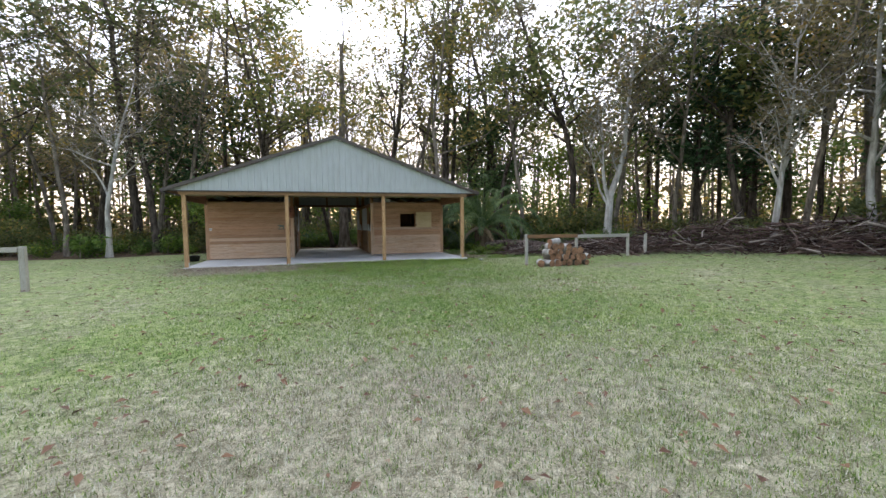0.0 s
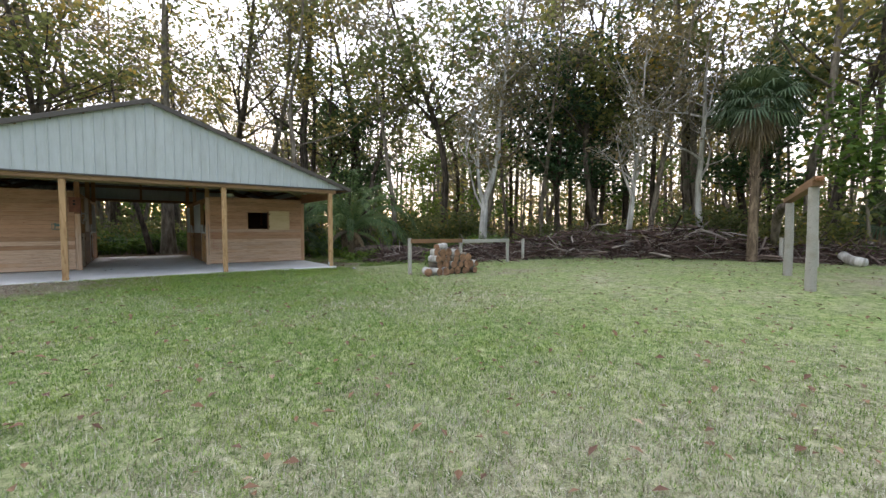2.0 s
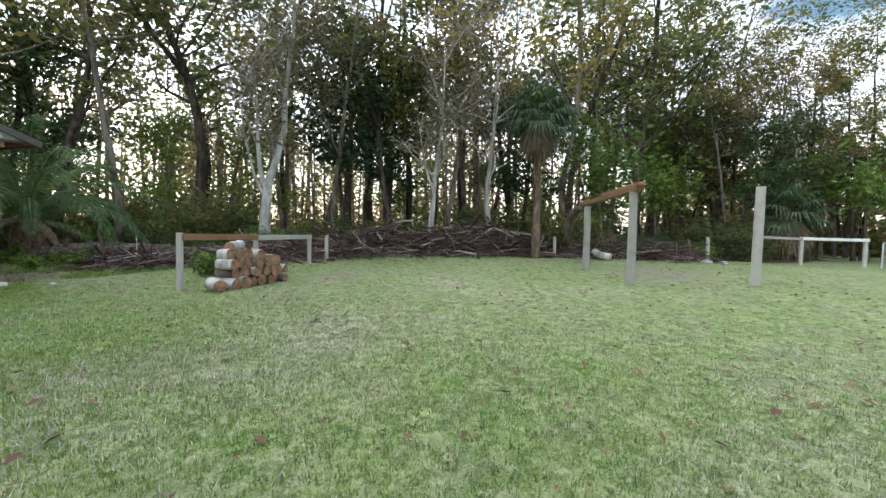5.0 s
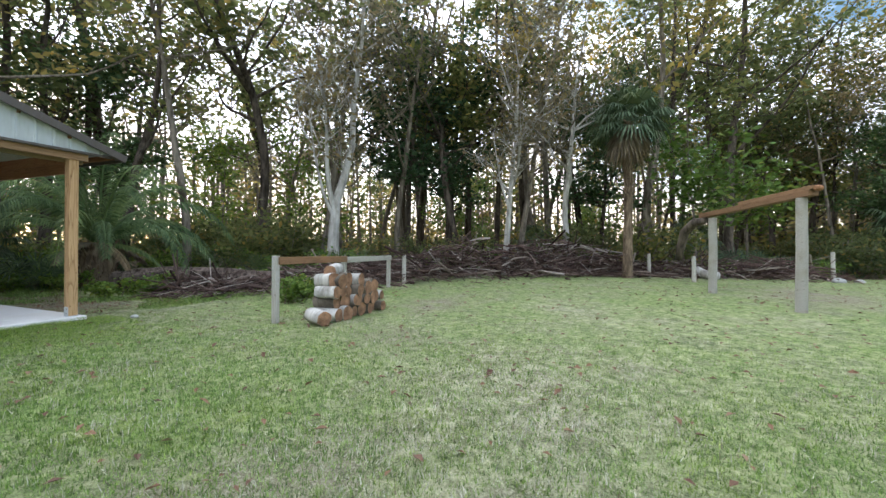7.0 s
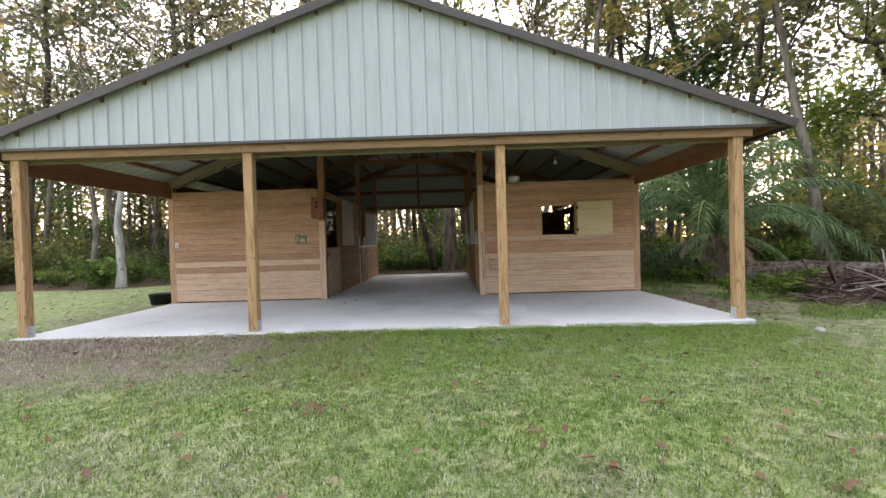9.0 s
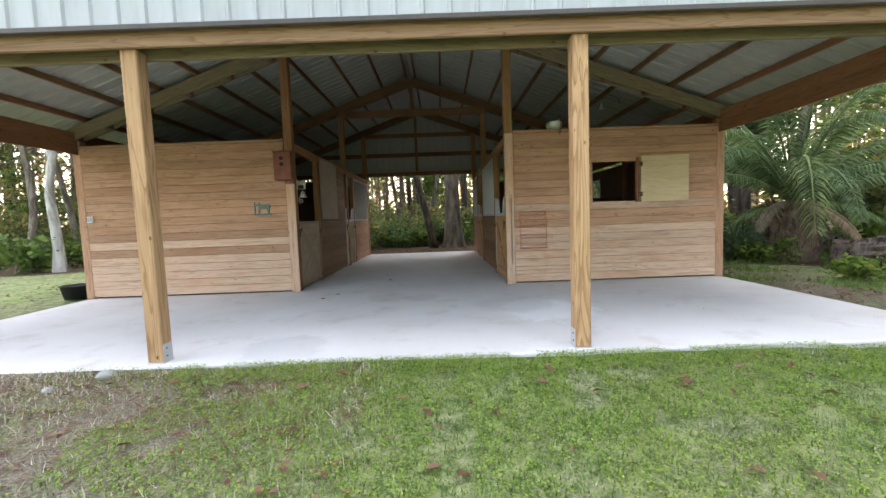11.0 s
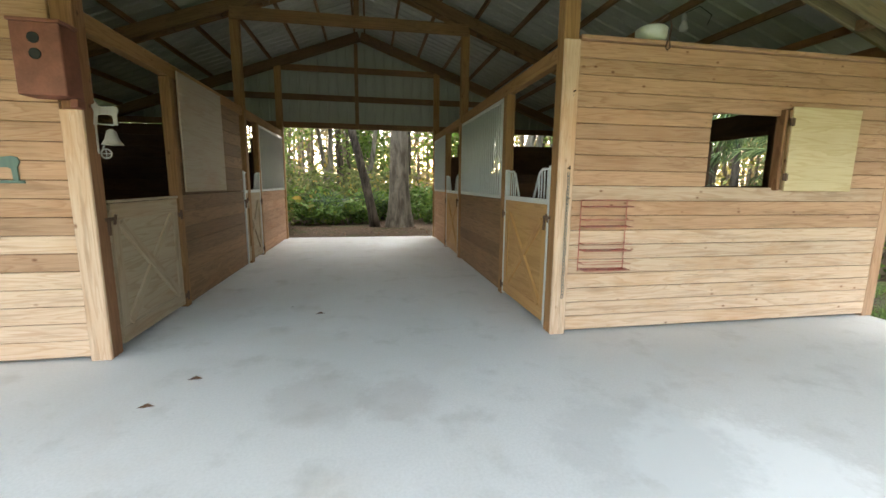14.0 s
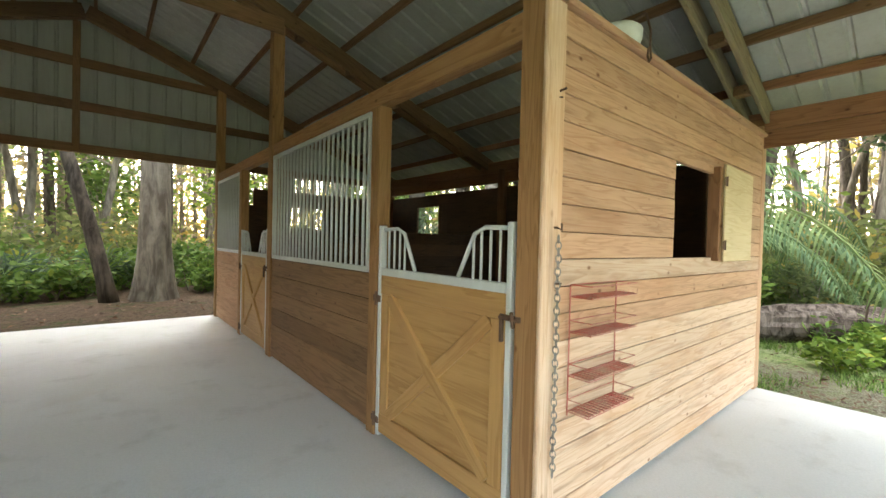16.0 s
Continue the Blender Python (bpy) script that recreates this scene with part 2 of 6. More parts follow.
def ground_material():
    m = Mat("lawn_and_forest_floor", 0.95, 0.0, 0.1)
    v = m.coords(shuffle=False)
    big = m.noise(v, 0.22, 5.0, 0.6, 0.3)
    mid = m.noise(v, 1.3, 6.0, 0.65)
    fine = m.noise(v, 14.0, 6.0, 0.7)
    tiny = m.noise(v, 55.0, 5.0, 0.75)
    tuft = m.noise(v, 6.0, 6.0, 0.7, 0.8)
    green = m.mix(m.ramp(m.mix(0.5, fine, tiny), [(0.38, 0.0), (0.62, 1.0)]), (0.03, 0.06, 0.014), (0.30, 0.41, 0.12))
    green = m.mix(m.ramp(tuft, [(0.48, 0.0), (0.60, 0.7)]), green, (0.35, 0.385, 0.16))
    green = m.mix(m.ramp(mid, [(0.50, 0.0), (0.68, 0.5)]), green, (0.06, 0.10, 0.03))
    straw = m.mix(m.ramp(m.mix(0.5, tuft, tiny), [(0.38, 0.0), (0.60, 1.0)]), (0.085, 0.075, 0.04), (0.56, 0.51, 0.38))
    at = m.node("ShaderNodeAttribute")
    at.attribute_name = "dry"
    dry = m.node("ShaderNodeMath")
    dry.operation = "MULTIPLY_ADD"
    dry.inputs[1].default_value = 0.6
    m.link(at.outputs["Fac"], dry.inputs[0])
    m.link(m.mix(0.35, m.mix(0.6, big, mid), fine), dry.inputs[2])
    grass = m.mix(m.ramp(dry.outputs[0], [(0.41, 0.0), (0.74, 0.95)]), green, straw)
    litter = m.mix(m.ramp(fine, [(0.35, 0.0), (0.65, 1.0)]), (0.045, 0.030, 0.020), (0.15, 0.10, 0.065))
    litter = m.mix(m.ramp(mid, [(0.52, 0.0), (0.68, 0.8)]), litter, (0.045, 0.075, 0.02))
    bare = m.mix(m.ramp(tiny, [(0.35, 0.0), (0.65, 1.0)]), (0.09, 0.07, 0.05), (0.42, 0.36, 0.29))
    a1 = m.node("ShaderNodeAttribute")
    a1.attribute_name = "bare"
    f1 = m.node("ShaderNodeMath")
    f1.operation = "MULTIPLY"
    m.link(a1.outputs["Fac"], f1.inputs[0])
    m.link(m.ramp(m.mix(0.5, mid, fine), [(0.36, 0.0), (0.52, 1.0)]), f1.inputs[1])
    c = m.mix(f1.outputs[0], grass, bare)
    a2 = m.node("ShaderNodeAttribute")
    a2.attribute_name = "woods"
    c = m.mix(m.ramp(m.mix(0.35, a2.outputs["Fac"], mid), [(0.45, 0.0), (0.55, 1.0)]), c, litter)
    m.bump(m.mix(0.5, fine, tiny), 1.0, 0.05)
    return m.colour(c)


GROUND = ground_material()


def leaf(name, a, b, c3=None, trans=0.25, rare=0.9, patch=None):
    """Leaves: each leaf has its own tone; light passes through."""
    m = Mat(name, 0.55, 0.0, 0.25)
    g = m.node("ShaderNodeNewGeometry")
    r = g.outputs["Random Per Island"]
    i = m.node("ShaderNodeObjectInfo")
    stops = [(0.0, a), (rare - 0.2, b)] + ([(rare, b), (min(1.0, rare + 0.15), c3)] if c3 else [])
    c = m.ramp(r, stops)
    tone = m.ramp(i.outputs["Random"], [(0.0, (0.75, 0.8, 0.8)), (0.5, (1.0, 1.0, 1.0)), (1.0, (1.25, 1.15, 0.9))])
    c = m.mix(1.0, c, tone, "MULTIPLY")
    if patch:
        v = m.coords(shuffle=False)
        c = m.mix(m.ramp(m.mix(0.5, m.noise(v, 0.7, 4.0, 0.6), m.noise(v, 3.5, 4.0, 0.6)), [(0.46, 0.0), (0.62, 0.75)]), c, patch)
    tr = m.node("ShaderNodeBsdfTranslucent")
    m.link(c, tr.inputs["Color"])
    mx = m.node("ShaderNodeMixShader", Fac=trans)
    m.link(m.b.outputs[0], mx.inputs[1])
    m.link(tr.outputs[0], mx.inputs[2])
    m.link(mx.outputs[0], m.t.nodes["Material Output"].inputs["Surface"])
    return m.colour(c)


LEAF_OAK = leaf("oak_leaves", (0.075, 0.10, 0.035), (0.18, 0.20, 0.075), (0.36, 0.26, 0.07), 0.7)
LEAF_DARK = leaf("evergreen_leaves", (0.03, 0.06, 0.025), (0.075, 0.125, 0.05), None, 0.3)
LEAF_YELLOW = leaf("turning_leaves", (0.18, 0.165, 0.05), (0.34, 0.27, 0.08), (0.52, 0.33, 0.06), 0.7)
LEAF_GREY = leaf("dry_grey_leaves", (0.13, 0.12, 0.075), (0.25, 0.215, 0.135), (0.34, 0.23, 0.09), 0.7)
LEAF_BRIGHT = leaf("bright_understorey_leaves", (0.06, 0.11, 0.02), (0.16, 0.24, 0.045), (0.28, 0.28, 0.05), 0.35)
CLOVER = leaf("clover_leaves", (0.10, 0.19, 0.02), (0.34, 0.47, 0.07), (0.55, 0.52, 0.12), 0.35)
LEAF_PALM = leaf("palm_leaflets", (0.07, 0.12, 0.05), (0.18, 0.25, 0.10), None, 0.35)
LEAF_FAN = leaf("fan_palm_leaves", (0.05, 0.085, 0.04), (0.11, 0.15, 0.08), None, 0.25)
LEAF_DEAD = leaf("dead_palm_fronds", (0.13, 0.10, 0.07), (0.22, 0.17, 0.11), None, 0.1)
def turf():
    """Mown grass blades: light and dark clumps a hand wide, each blade with its own tone."""
    m = Mat("grass_blades", 0.5, 0.0, 0.3)
    v = m.coords(shuffle=False)
    clump = m.mix(0.45, m.noise(v, 11.0, 4.0, 0.6, 0.6), m.noise(v, 30.0, 3.0, 0.6))
    c = m.ramp(clump, [(0.36, (0.045, 0.085, 0.016)), (0.50, (0.16, 0.26, 0.055)), (0.60, (0.31, 0.43, 0.145)), (0.70, (0.49, 0.55, 0.28))])
    c = m.mix(m.ramp(m.noise(v, 0.9, 4.0, 0.6), [(0.45, 0.0), (0.62, 0.55)]), c, m.mix(1.0, c, (1.15, 0.95, 0.75), "MULTIPLY"))
    g = m.node("ShaderNodeNewGeometry")
    c = m.mix(1.0, c, m.ramp(g.outputs["Random Per Island"], [(0.0, (0.6, 0.65, 0.6)), (0.5, (1.0, 1.0, 1.0)), (1.0, (1.4, 1.3, 1.2))]), "MULTIPLY")
    tr = m.node("ShaderNodeBsdfTranslucent")
    m.link(c, tr.inputs["Color"])
    mx = m.node("ShaderNodeMixShader", Fac=0.3)
    m.link(m.b.outputs[0], mx.inputs[1])
    m.link(tr.outputs[0], mx.inputs[2])
    m.link(mx.outputs[0], m.t.nodes["Material Output"].inputs["Surface"])
    return m.colour(c)


GRASS = turf()
STRAW = leaf("straw_blades", (0.20, 0.16, 0.095), (0.58, 0.53, 0.41), (0.72, 0.68, 0.56), 0.2, 0.8)
FALLEN = leaf("fallen_leaves", (0.10, 0.05, 0.03), (0.20, 0.11, 0.06), (0.30, 0.22, 0.14), 0.05)


def bark(name, a, b, scale=6.0):
    m = Mat(name, 0.95, 0.0, 0.1)
    v = m.coords(scale=(1, 1, 0.22))
    n = m.noise(v, scale, 6.0, 0.65, 0.5)
    v2 = m.coords()
    n2 = m.noise(v2, 1.2, 4.0, 0.6)
    c = m.mix(m.ramp(n, [(0.38, 0.0), (0.62, 1.0)]), a, b)
    c = m.mix(m.ramp(n2, [(0.5, 0.0), (0.7, 0.5)]), c, tuple(0.5 * x for x in a))
    m.bump(n, 0.9, 0.03)
    return m.colour(c)


def stick():
    """Dead branches: each one its own brown, a few bleached pale."""
    m = Mat("dead_sticks", 0.95, 0.0, 0.1)
    g = m.node("ShaderNodeNewGeometry")
    c = m.ramp(g.outputs["Random Per Island"], [(0.0, (0.045, 0.03, 0.026)), (0.45, (0.12, 0.078, 0.065)), (0.8, (0.21, 0.155, 0.13)), (1.0, (0.44, 0.39, 0.34))])
    n = m.noise(m.coords(), 9.0, 5.0, 0.6)
    m.bump(n, 0.5, 0.01)
    return m.colour(m.mix(1.0, c, m.ramp(n, [(0.3, 0.65), (0.7, 1.1)]), "MULTIPLY"))


BARK_DARK = bark("dark_bark", (0.04, 0.033, 0.026), (0.135, 0.11, 0.088))
BARK_GREY = bark("grey_bark", (0.10, 0.083, 0.064), (0.25, 0.215, 0.17))
BARK_ROT = bark("rotten_bark", (0.035, 0.024, 0.018), (0.19, 0.15, 0.125), 11.0)
BARK_WHITE = bark("pale_lichened_bark", (0.26, 0.24, 0.21), (0.55, 0.53, 0.49), 4.0)
BARK_PALM = bark("palm_trunk", (0.09, 0.065, 0.045), (0.24, 0.18, 0.12), 9.0)
CUT_WOOD = plain("orange_cut_wood", (0.36, 0.20, 0.115), 0.9, 7, 0.6)
STICK = stick()

# ---------------------------------------------------------------- builders


class Shape:
    """Vertices and faces gathered for one mesh."""

    def __init__(self):
        self.v, self.f = [], []

    def add(self, verts, faces):
        o = len(self.v)
        self.v.extend(verts)
        self.f.extend(tuple(o + k for k in q) for q in faces)
        return self

    def box(self, x0, x1, y0, y1, z0, z1, c=0.0):
        if c <= 0:
            p = [(x, y, z) for z in (z0, z1) for y in (y0, y1) for x in (x0, x1)]
            return self.add(p, [(0, 2, 3, 1), (4, 5, 7, 6), (0, 1, 5, 4), (2, 6, 7, 3), (0, 4, 6, 2), (1, 3, 7, 5)])
        o = len(self.v)
        idx = {}
        lo, hi = (x0, y0, z0), (x1, y1, z1)
        for s in ((a, b, d) for a in (0, 1) for b in (0, 1) for d in (0, 1)):
            for ax in range(3):
                p = []
                for k in range(3):
                    e = hi[k] if s[k] else lo[k]
                    p.append(e if k == ax else (e - c if s[k] else e + c))
                idx[(s, ax)] = len(self.v)
                self.v.append(tuple(p))
        for ax in range(3):
            a, b = (ax + 1) % 3, (ax + 2) % 3
            for side in (0, 1):
                q = []
                for u, w in ((0, 0), (1, 0), (1, 1), (0, 1)):
                    s = [0, 0, 0]
                    s[ax], s[a], s[b] = side, u, w
                    q.append(idx[(tuple(s), ax)])
                self.f.append(tuple(q if side else q[::-1]))
            for u in (0, 1):
                for w in (0, 1):
                    s0, s1 = [0, 0, 0], [0, 0, 0]
                    s0[a] = s1[a] = u
                    s0[b] = s1[b] = w
                    s1[ax] = 1
                    s0, s1 = tuple(s0), tuple(s1)
                    q = (idx[(s0, a)], idx[(s1, a)], idx[(s1, b)], idx[(s0, b)])
                    self.f.append(q if u == w else q[::-1])
        for s in ((a, b, d) for a in (0, 1) for b in (0, 1) for d in (0, 1)):
            q = tuple(idx[(s, k)] for k in range(3))
            self.f.append(q if sum(s) % 2 else q[::-1])
        return self

    def tube(self, pts, radii, n=7, caps=True):
        rings = []
        pts = [Vector(p) for p in pts]
        ref = Vector((0.31, 0.95, 0.1))
        for k, p in enumerate(pts):
            d = (pts[min(k + 1, len(pts) - 1)] - pts[max(k - 1, 0)]).normalized()
            a = d.cross(ref)
            if a.length < 1e-3:
                a = d.cross(Vector((1, 0, 0)))
            a.normalize()
            b = d.cross(a)
            r = radii[k] if isinstance(radii, (list, tuple)) else radii
            rings.append([tuple(p + (a * math.cos(2 * math.pi * j / n) + b * math.sin(2 * math.pi * j / n)) * r) for j in range(n)])
        o = len(self.v)
        for r in rings:
            self.v.extend(r)
        for k in range(len(rings) - 1):
            for j in range(n):
                j2 = (j + 1) % n
                self.f.append((o + k * n + j, o + k * n + j2, o + (k + 1) * n + j2, o + (k + 1) * n + j))
        if caps:
            self.f.append(tuple(o + j for j in range(n))[::-1])
            self.f.append(tuple(o + (len(rings) - 1) * n + j for j in range(n)))
        return self

    def ball(self, c, r, n=10, m=6, squash=1.0):
        o = len(self.v)
        for i in range(m + 1):
            th = math.pi * i / m
            for j in range(n):
                ph = 2 * math.pi * j / n
                self.v.append((c[0] + r * math.sin(th) * math.cos(ph), c[1] + r * math.sin(th) * math.sin(ph), c[2] + squash * r * math.cos(th)))
        for i in range(m):
            for j in range(n):
                j2 = (j + 1) % n
                self.f.append((o + i * n + j, o + (i + 1) * n + j, o + (i + 1) * n + j2, o + i * n + j2))
        return self

    def lathe(self, prof, n=14, c=(0, 0, 0)):
        o = len(self.v)
        for r, z in prof:
            for j in range(n):
                a = 2 * math.pi * j / n
                self.v.append((c[0] + r * math.cos(a), c[1] + r * math.sin(a), c[2] + z))
        for i in range(len(prof) - 1):
            for j in range(n):
                j2 = (j + 1) % n
                self.f.append((o + i * n + j, o + i * n + j2, o + (i + 1) * n + j2, o + (i + 1) * n + j))
        return self

    def mesh(self, name, material, smooth=False):
        me = bpy.data.meshes.new(name)
        me.from_pydata(self.v, [], self.f)
        if material:
            me.materials.append(material)
        if smooth:
            me.polygons.foreach_set("use_smooth", [True] * len(me.polygons))
        me.update()
        return me


def place_of(ob):
    m = ob.matrix_basis.copy()
    while ob.parent:
        ob = ob.parent
        m = ob.matrix_basis @ m
    return m


def thing(name, at, label, category, group="", kind="", turn=0):
    ob = new(name)
    ob.empty_display_size = 0.2
    ob.matrix_basis = pose(*at, 0, 0, turn)
    return tagged(ob, label, category, group, kind)


def hang(ob, parent, m):
    """Parents ob with the world pose m."""
    if parent:
        ob.parent = parent
        ob.matrix_basis = place_of(parent).inverted() @ m
    else:
        ob.matrix_basis = m
    return ob


def part(name, shape, material, parent, label="", m=None, smooth=False):
    """One mesh object under a thing; the shape is in the thing's own coordinates unless m is given."""
    me = shape if isinstance(shape, bpy.types.Mesh) else shape.mesh(name, material, smooth)
    ob = new(name, me)
    if parent:
        ob.parent = parent
    if m is not None:
        hang(ob, parent, m)
    if label:
        ob["label"] = label
    return ob


LUMBER = {}


def lumber(name, a, b, w, h, material, parent=None, up=(0, 0, 1), label="", c=0.006):
    """A piece of sawn timber from a to b: w across, h along up. Local x runs along it."""
    a, b = Vector(a), Vector(b)
    d = b - a
    key = (round(d.length, 2), round(w, 3), round(h, 3), material.name)
    if key not in LUMBER:
        L = d.length
        LUMBER[key] = Shape().box(-L / 2, L / 2, -w / 2, w / 2, -h / 2, h / 2, min(c, w / 4, h / 4)).mesh(name, material)
    x = d.normalized()
    u = Vector(up)
    y = u.cross(x).normalized()
    z = x.cross(y)
    m = Matrix((x, y, z)).transposed().to_4x4()
    m.translation = (a + b) / 2
    ob = new(name, LUMBER[key])
    hang(ob, parent, m)
    if label:
        ob["label"] = label
    return ob

# ---------------------------------------------------------------- ground


def smooth(a, b, x):
    t = min(1.0, max(0.0, (x - a) / (b - a)))
    return t * t * (3 - 2 * t)


def height(x, y):
    """Height of the lawn: a shallow dip by the log pile, a slow rise to the east."""
    h = -0.10 - 0.02 * math.exp(-((x - 8) ** 2 + (y - 14.5) ** 2) / 20) + 0.26 * smooth(8, 20, x)
    if -6 < x < 7 and 16.3 < y < 30:
        h += (0.085 if x < 4.5 else 0.045) * smooth(16.3, 17.5, y) * (1 - smooth(17.75, 18.1, y))
    return h


EDGE_X = [-60, -12, -7, -5.6, 6.6, 7.3, 9, 14, 18, 20, 21, 22, 24, 40]
EDGE_Y = [25, 27, 28.5, 28.9, 28.9, 24, 22.5, 18, 14.5, 11.5, 7, 3, -3, -12]


def wood_edge(x):
    return float(np.interp(x, EDGE_X, EDGE_Y))


def build_ground():
    def axis(lo, hi, step, far):
        mid = list(np.arange(lo, hi + 1e-6, step))
        out = [far * k for k in (1.0, 0.6, 0.35, 0.2)]
        return [lo - o for o in out] + [lo - 12, lo - 6, lo - 3, lo - 1.2] + mid + [hi + 1.2, hi + 3, hi + 6, hi + 12] + [hi + o for o in reversed(out)]

    xs, ys = axis(-17, 27, 0.28, 900), axis(-4, 35, 0.28, 900)
    nx, ny = len(xs), len(ys)
    verts, dry, bare, woods = [], [], [], []
    for y in ys:
        for x in xs:
            verts.append((x, y, height(x, y) + 0.02 * noise.noise((x * 0.7, y * 0.7, 0)) + 0.008 * noise.noise((x * 2.3, y * 2.3, 3))))
            d = 0.55 * math.exp(-((x - 0.5) ** 2 + (y - 3) ** 2) / 14) + 0.25 * noise.noise((x * 0.25, y * 0.25, 7))
            dry.append(max(0.0, d))
            b = 0.0
            b = max(b, 1.2 * (1 - smooth(0.5, 1.8, abs(y - 16.9))) * (1 - smooth(-1.2, 0.8, x)) * smooth(-6, -4, x))
            b = max(b, 0.9 * math.exp(-((x - 15.4) ** 2 / 4 + (y - 4.2) ** 2 / 1.4)))
            b = max(b, 0.8 * math.exp(-((x - 10.7) ** 2 / 1.6 + (y - 13.0) ** 2 / 0.5)))
            b = max(b, 0.7 * math.exp(-((x - 7.3) ** 2 / 0.7 + (y - 12.2) ** 2 / 0.2)))
            for bx, by, br in ((3.7, 10.7, 0.25), (3.2, 11.2, 0.4), (0.56, 4.35, 0.3), (2.4, 13.8, 0.12), (2.1, 6.6, 0.3)):
                b = max(b, 0.75 * math.exp(-((x - bx) ** 2 + (y - by) ** 2) / br))
            b = max(b, (1 - smooth(0.4, 1.4, abs(x - 7.0))) * smooth(18.5, 20, y) * 0.8)
            bare.append(min(1.0, b))
            e = wood_edge(x)
            w = smooth(-0.9, 0.9, y - e + 0.8 * noise.noise((x * 0.5, y * 0.5, 11)))
            if y < -45 or x < -32:
                w = 1.0
            woods.append(w)
    faces = [(j * nx + i, j * nx + i + 1, (j + 1) * nx + i + 1, (j + 1) * nx + i) for j in range(ny - 1) for i in range(nx - 1)]
    me = bpy.data.meshes.new("ground")
    me.from_pydata(verts, [], faces)
    me.materials.append(GROUND)
    for nm, vals in (("dry", dry), ("bare", bare), ("woods", woods)):
        me.attributes.new(nm, "FLOAT", "POINT").data.foreach_set("value", vals)
    me.polygons.foreach_set("use_smooth", [True] * len(me.polygons))
    tagged(new("ground", me), "patchy green lawn running into brown leaf litter", "ground", kind="structure")


build_ground()

# ---------------------------------------------------------------- barn, main sizes
XA, XB, XC, XD = -5.18, -1.38, 2.30, 6.14      # outer and aisle faces of the two rows of stalls
YF, YW, YM, YB = 17.79, 21.40, 25.06, 28.75    # porch posts, front wall, middle, back
WALL_H = 2.63
MID = 0.48
APEX, PITCH = 5.12, 0.360
EAVE_L, EAVE_R = MID - 6.16, MID + 6.16
BOARD = 0.137


def roof_z(x):
    return APEX - PITCH * abs(x - MID)


slab = Shape().box(XA + 0.03, XD - 0.02, YF - 0.08, YB + 0.1, -0.14, 0.0, 0.012)
tagged(new("floor", slab.mesh("floor", CONCRETE)), "pale smooth concrete slab with faint stains", "floor", kind="structure")
for nm, x0, x1 in (("stall_floor_left", XA + 0.06, XB - 0.1), ("stall_floor_right", XC + 0.1, XD - 0.06)):
    s = Shape().box(x0, x1, YW + 0.06, YB - 0.08, 0.004, 0.03, 0.004)
    tagged(new(nm, s.mesh(nm, DIRT_FLOOR)), "dark trodden earth floor of the stalls", "floor", kind="structure")


def board_wall(name, a, b, z0, z1, material, label, normal, thick=0.038, gaps=(), seed=1, pieces=BOARD, foot=None):
    """A wall of laid boards from a to b (plan points). gaps: (from, to, z0, z1) openings along the wall."""
    rnd = random.Random(seed)
    a, b = Vector((*a, 0)), Vector((*b, 0))
    d = (b - a).normalized()
    n = Vector((*normal, 0))
    L = (b - a).length
    root = thing(name, (*a.xy, z0), label, "wall", kind="structure")
    rows = max(1, round((z1 - z0) / pieces))
    h = (z1 - z0) / rows
    for k in range(rows):
        lo, hi = z0 + k * h, z0 + (k + 1) * h
        spans = [(0.0, L)]
        for g0, g1, gz0, gz1 in gaps:
            if (lo + hi) / 2 > gz0 and (lo + hi) / 2 < gz1:
                spans = [q for s0, s1 in spans for q in ((s0, min(s1, g0)), (max(s0, g1), s1)) if q[1] - q[0] > 0.03]
        for s0, s1 in spans:
            off = n * (-thick / 2 + rnd.uniform(-0.002, 0.002))
            z = (lo + hi) / 2
            p, q = a + d * (s0 + 0.002) + off, a + d * (s1 - 0.002) + off
            if rnd.random() < 0.5:
                p, q = q, p
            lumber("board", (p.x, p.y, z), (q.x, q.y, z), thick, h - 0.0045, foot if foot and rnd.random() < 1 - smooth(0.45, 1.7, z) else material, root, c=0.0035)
    # thin sheet added behind boards to block light, open where the wall is open
    cuts = sorted({0.0, L, *(g[0] for g in gaps), *(min(L, g[1]) for g in gaps)})
    for s0, s1 in zip(cuts, cuts[1:]):
        zs = [z0]
        for g0, g1, gz0, gz1 in sorted(gaps, key=lambda g: g[2]):
            if g0 - 1e-6 <= s0 and s1 <= g1 + 1e-6:
                zs += [gz0 - 0.01, gz1 + 0.01]
        zs.append(z1)
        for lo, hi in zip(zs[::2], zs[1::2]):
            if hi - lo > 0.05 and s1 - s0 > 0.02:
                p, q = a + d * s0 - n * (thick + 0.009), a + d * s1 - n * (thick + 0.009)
                lumber("lining", (p.x, p.y, (lo + hi) / 2), (q.x, q.y, (lo + hi) / 2), 0.012, hi - lo - 0.004, WOOD_SHADED, root, c=0.001)
    return root


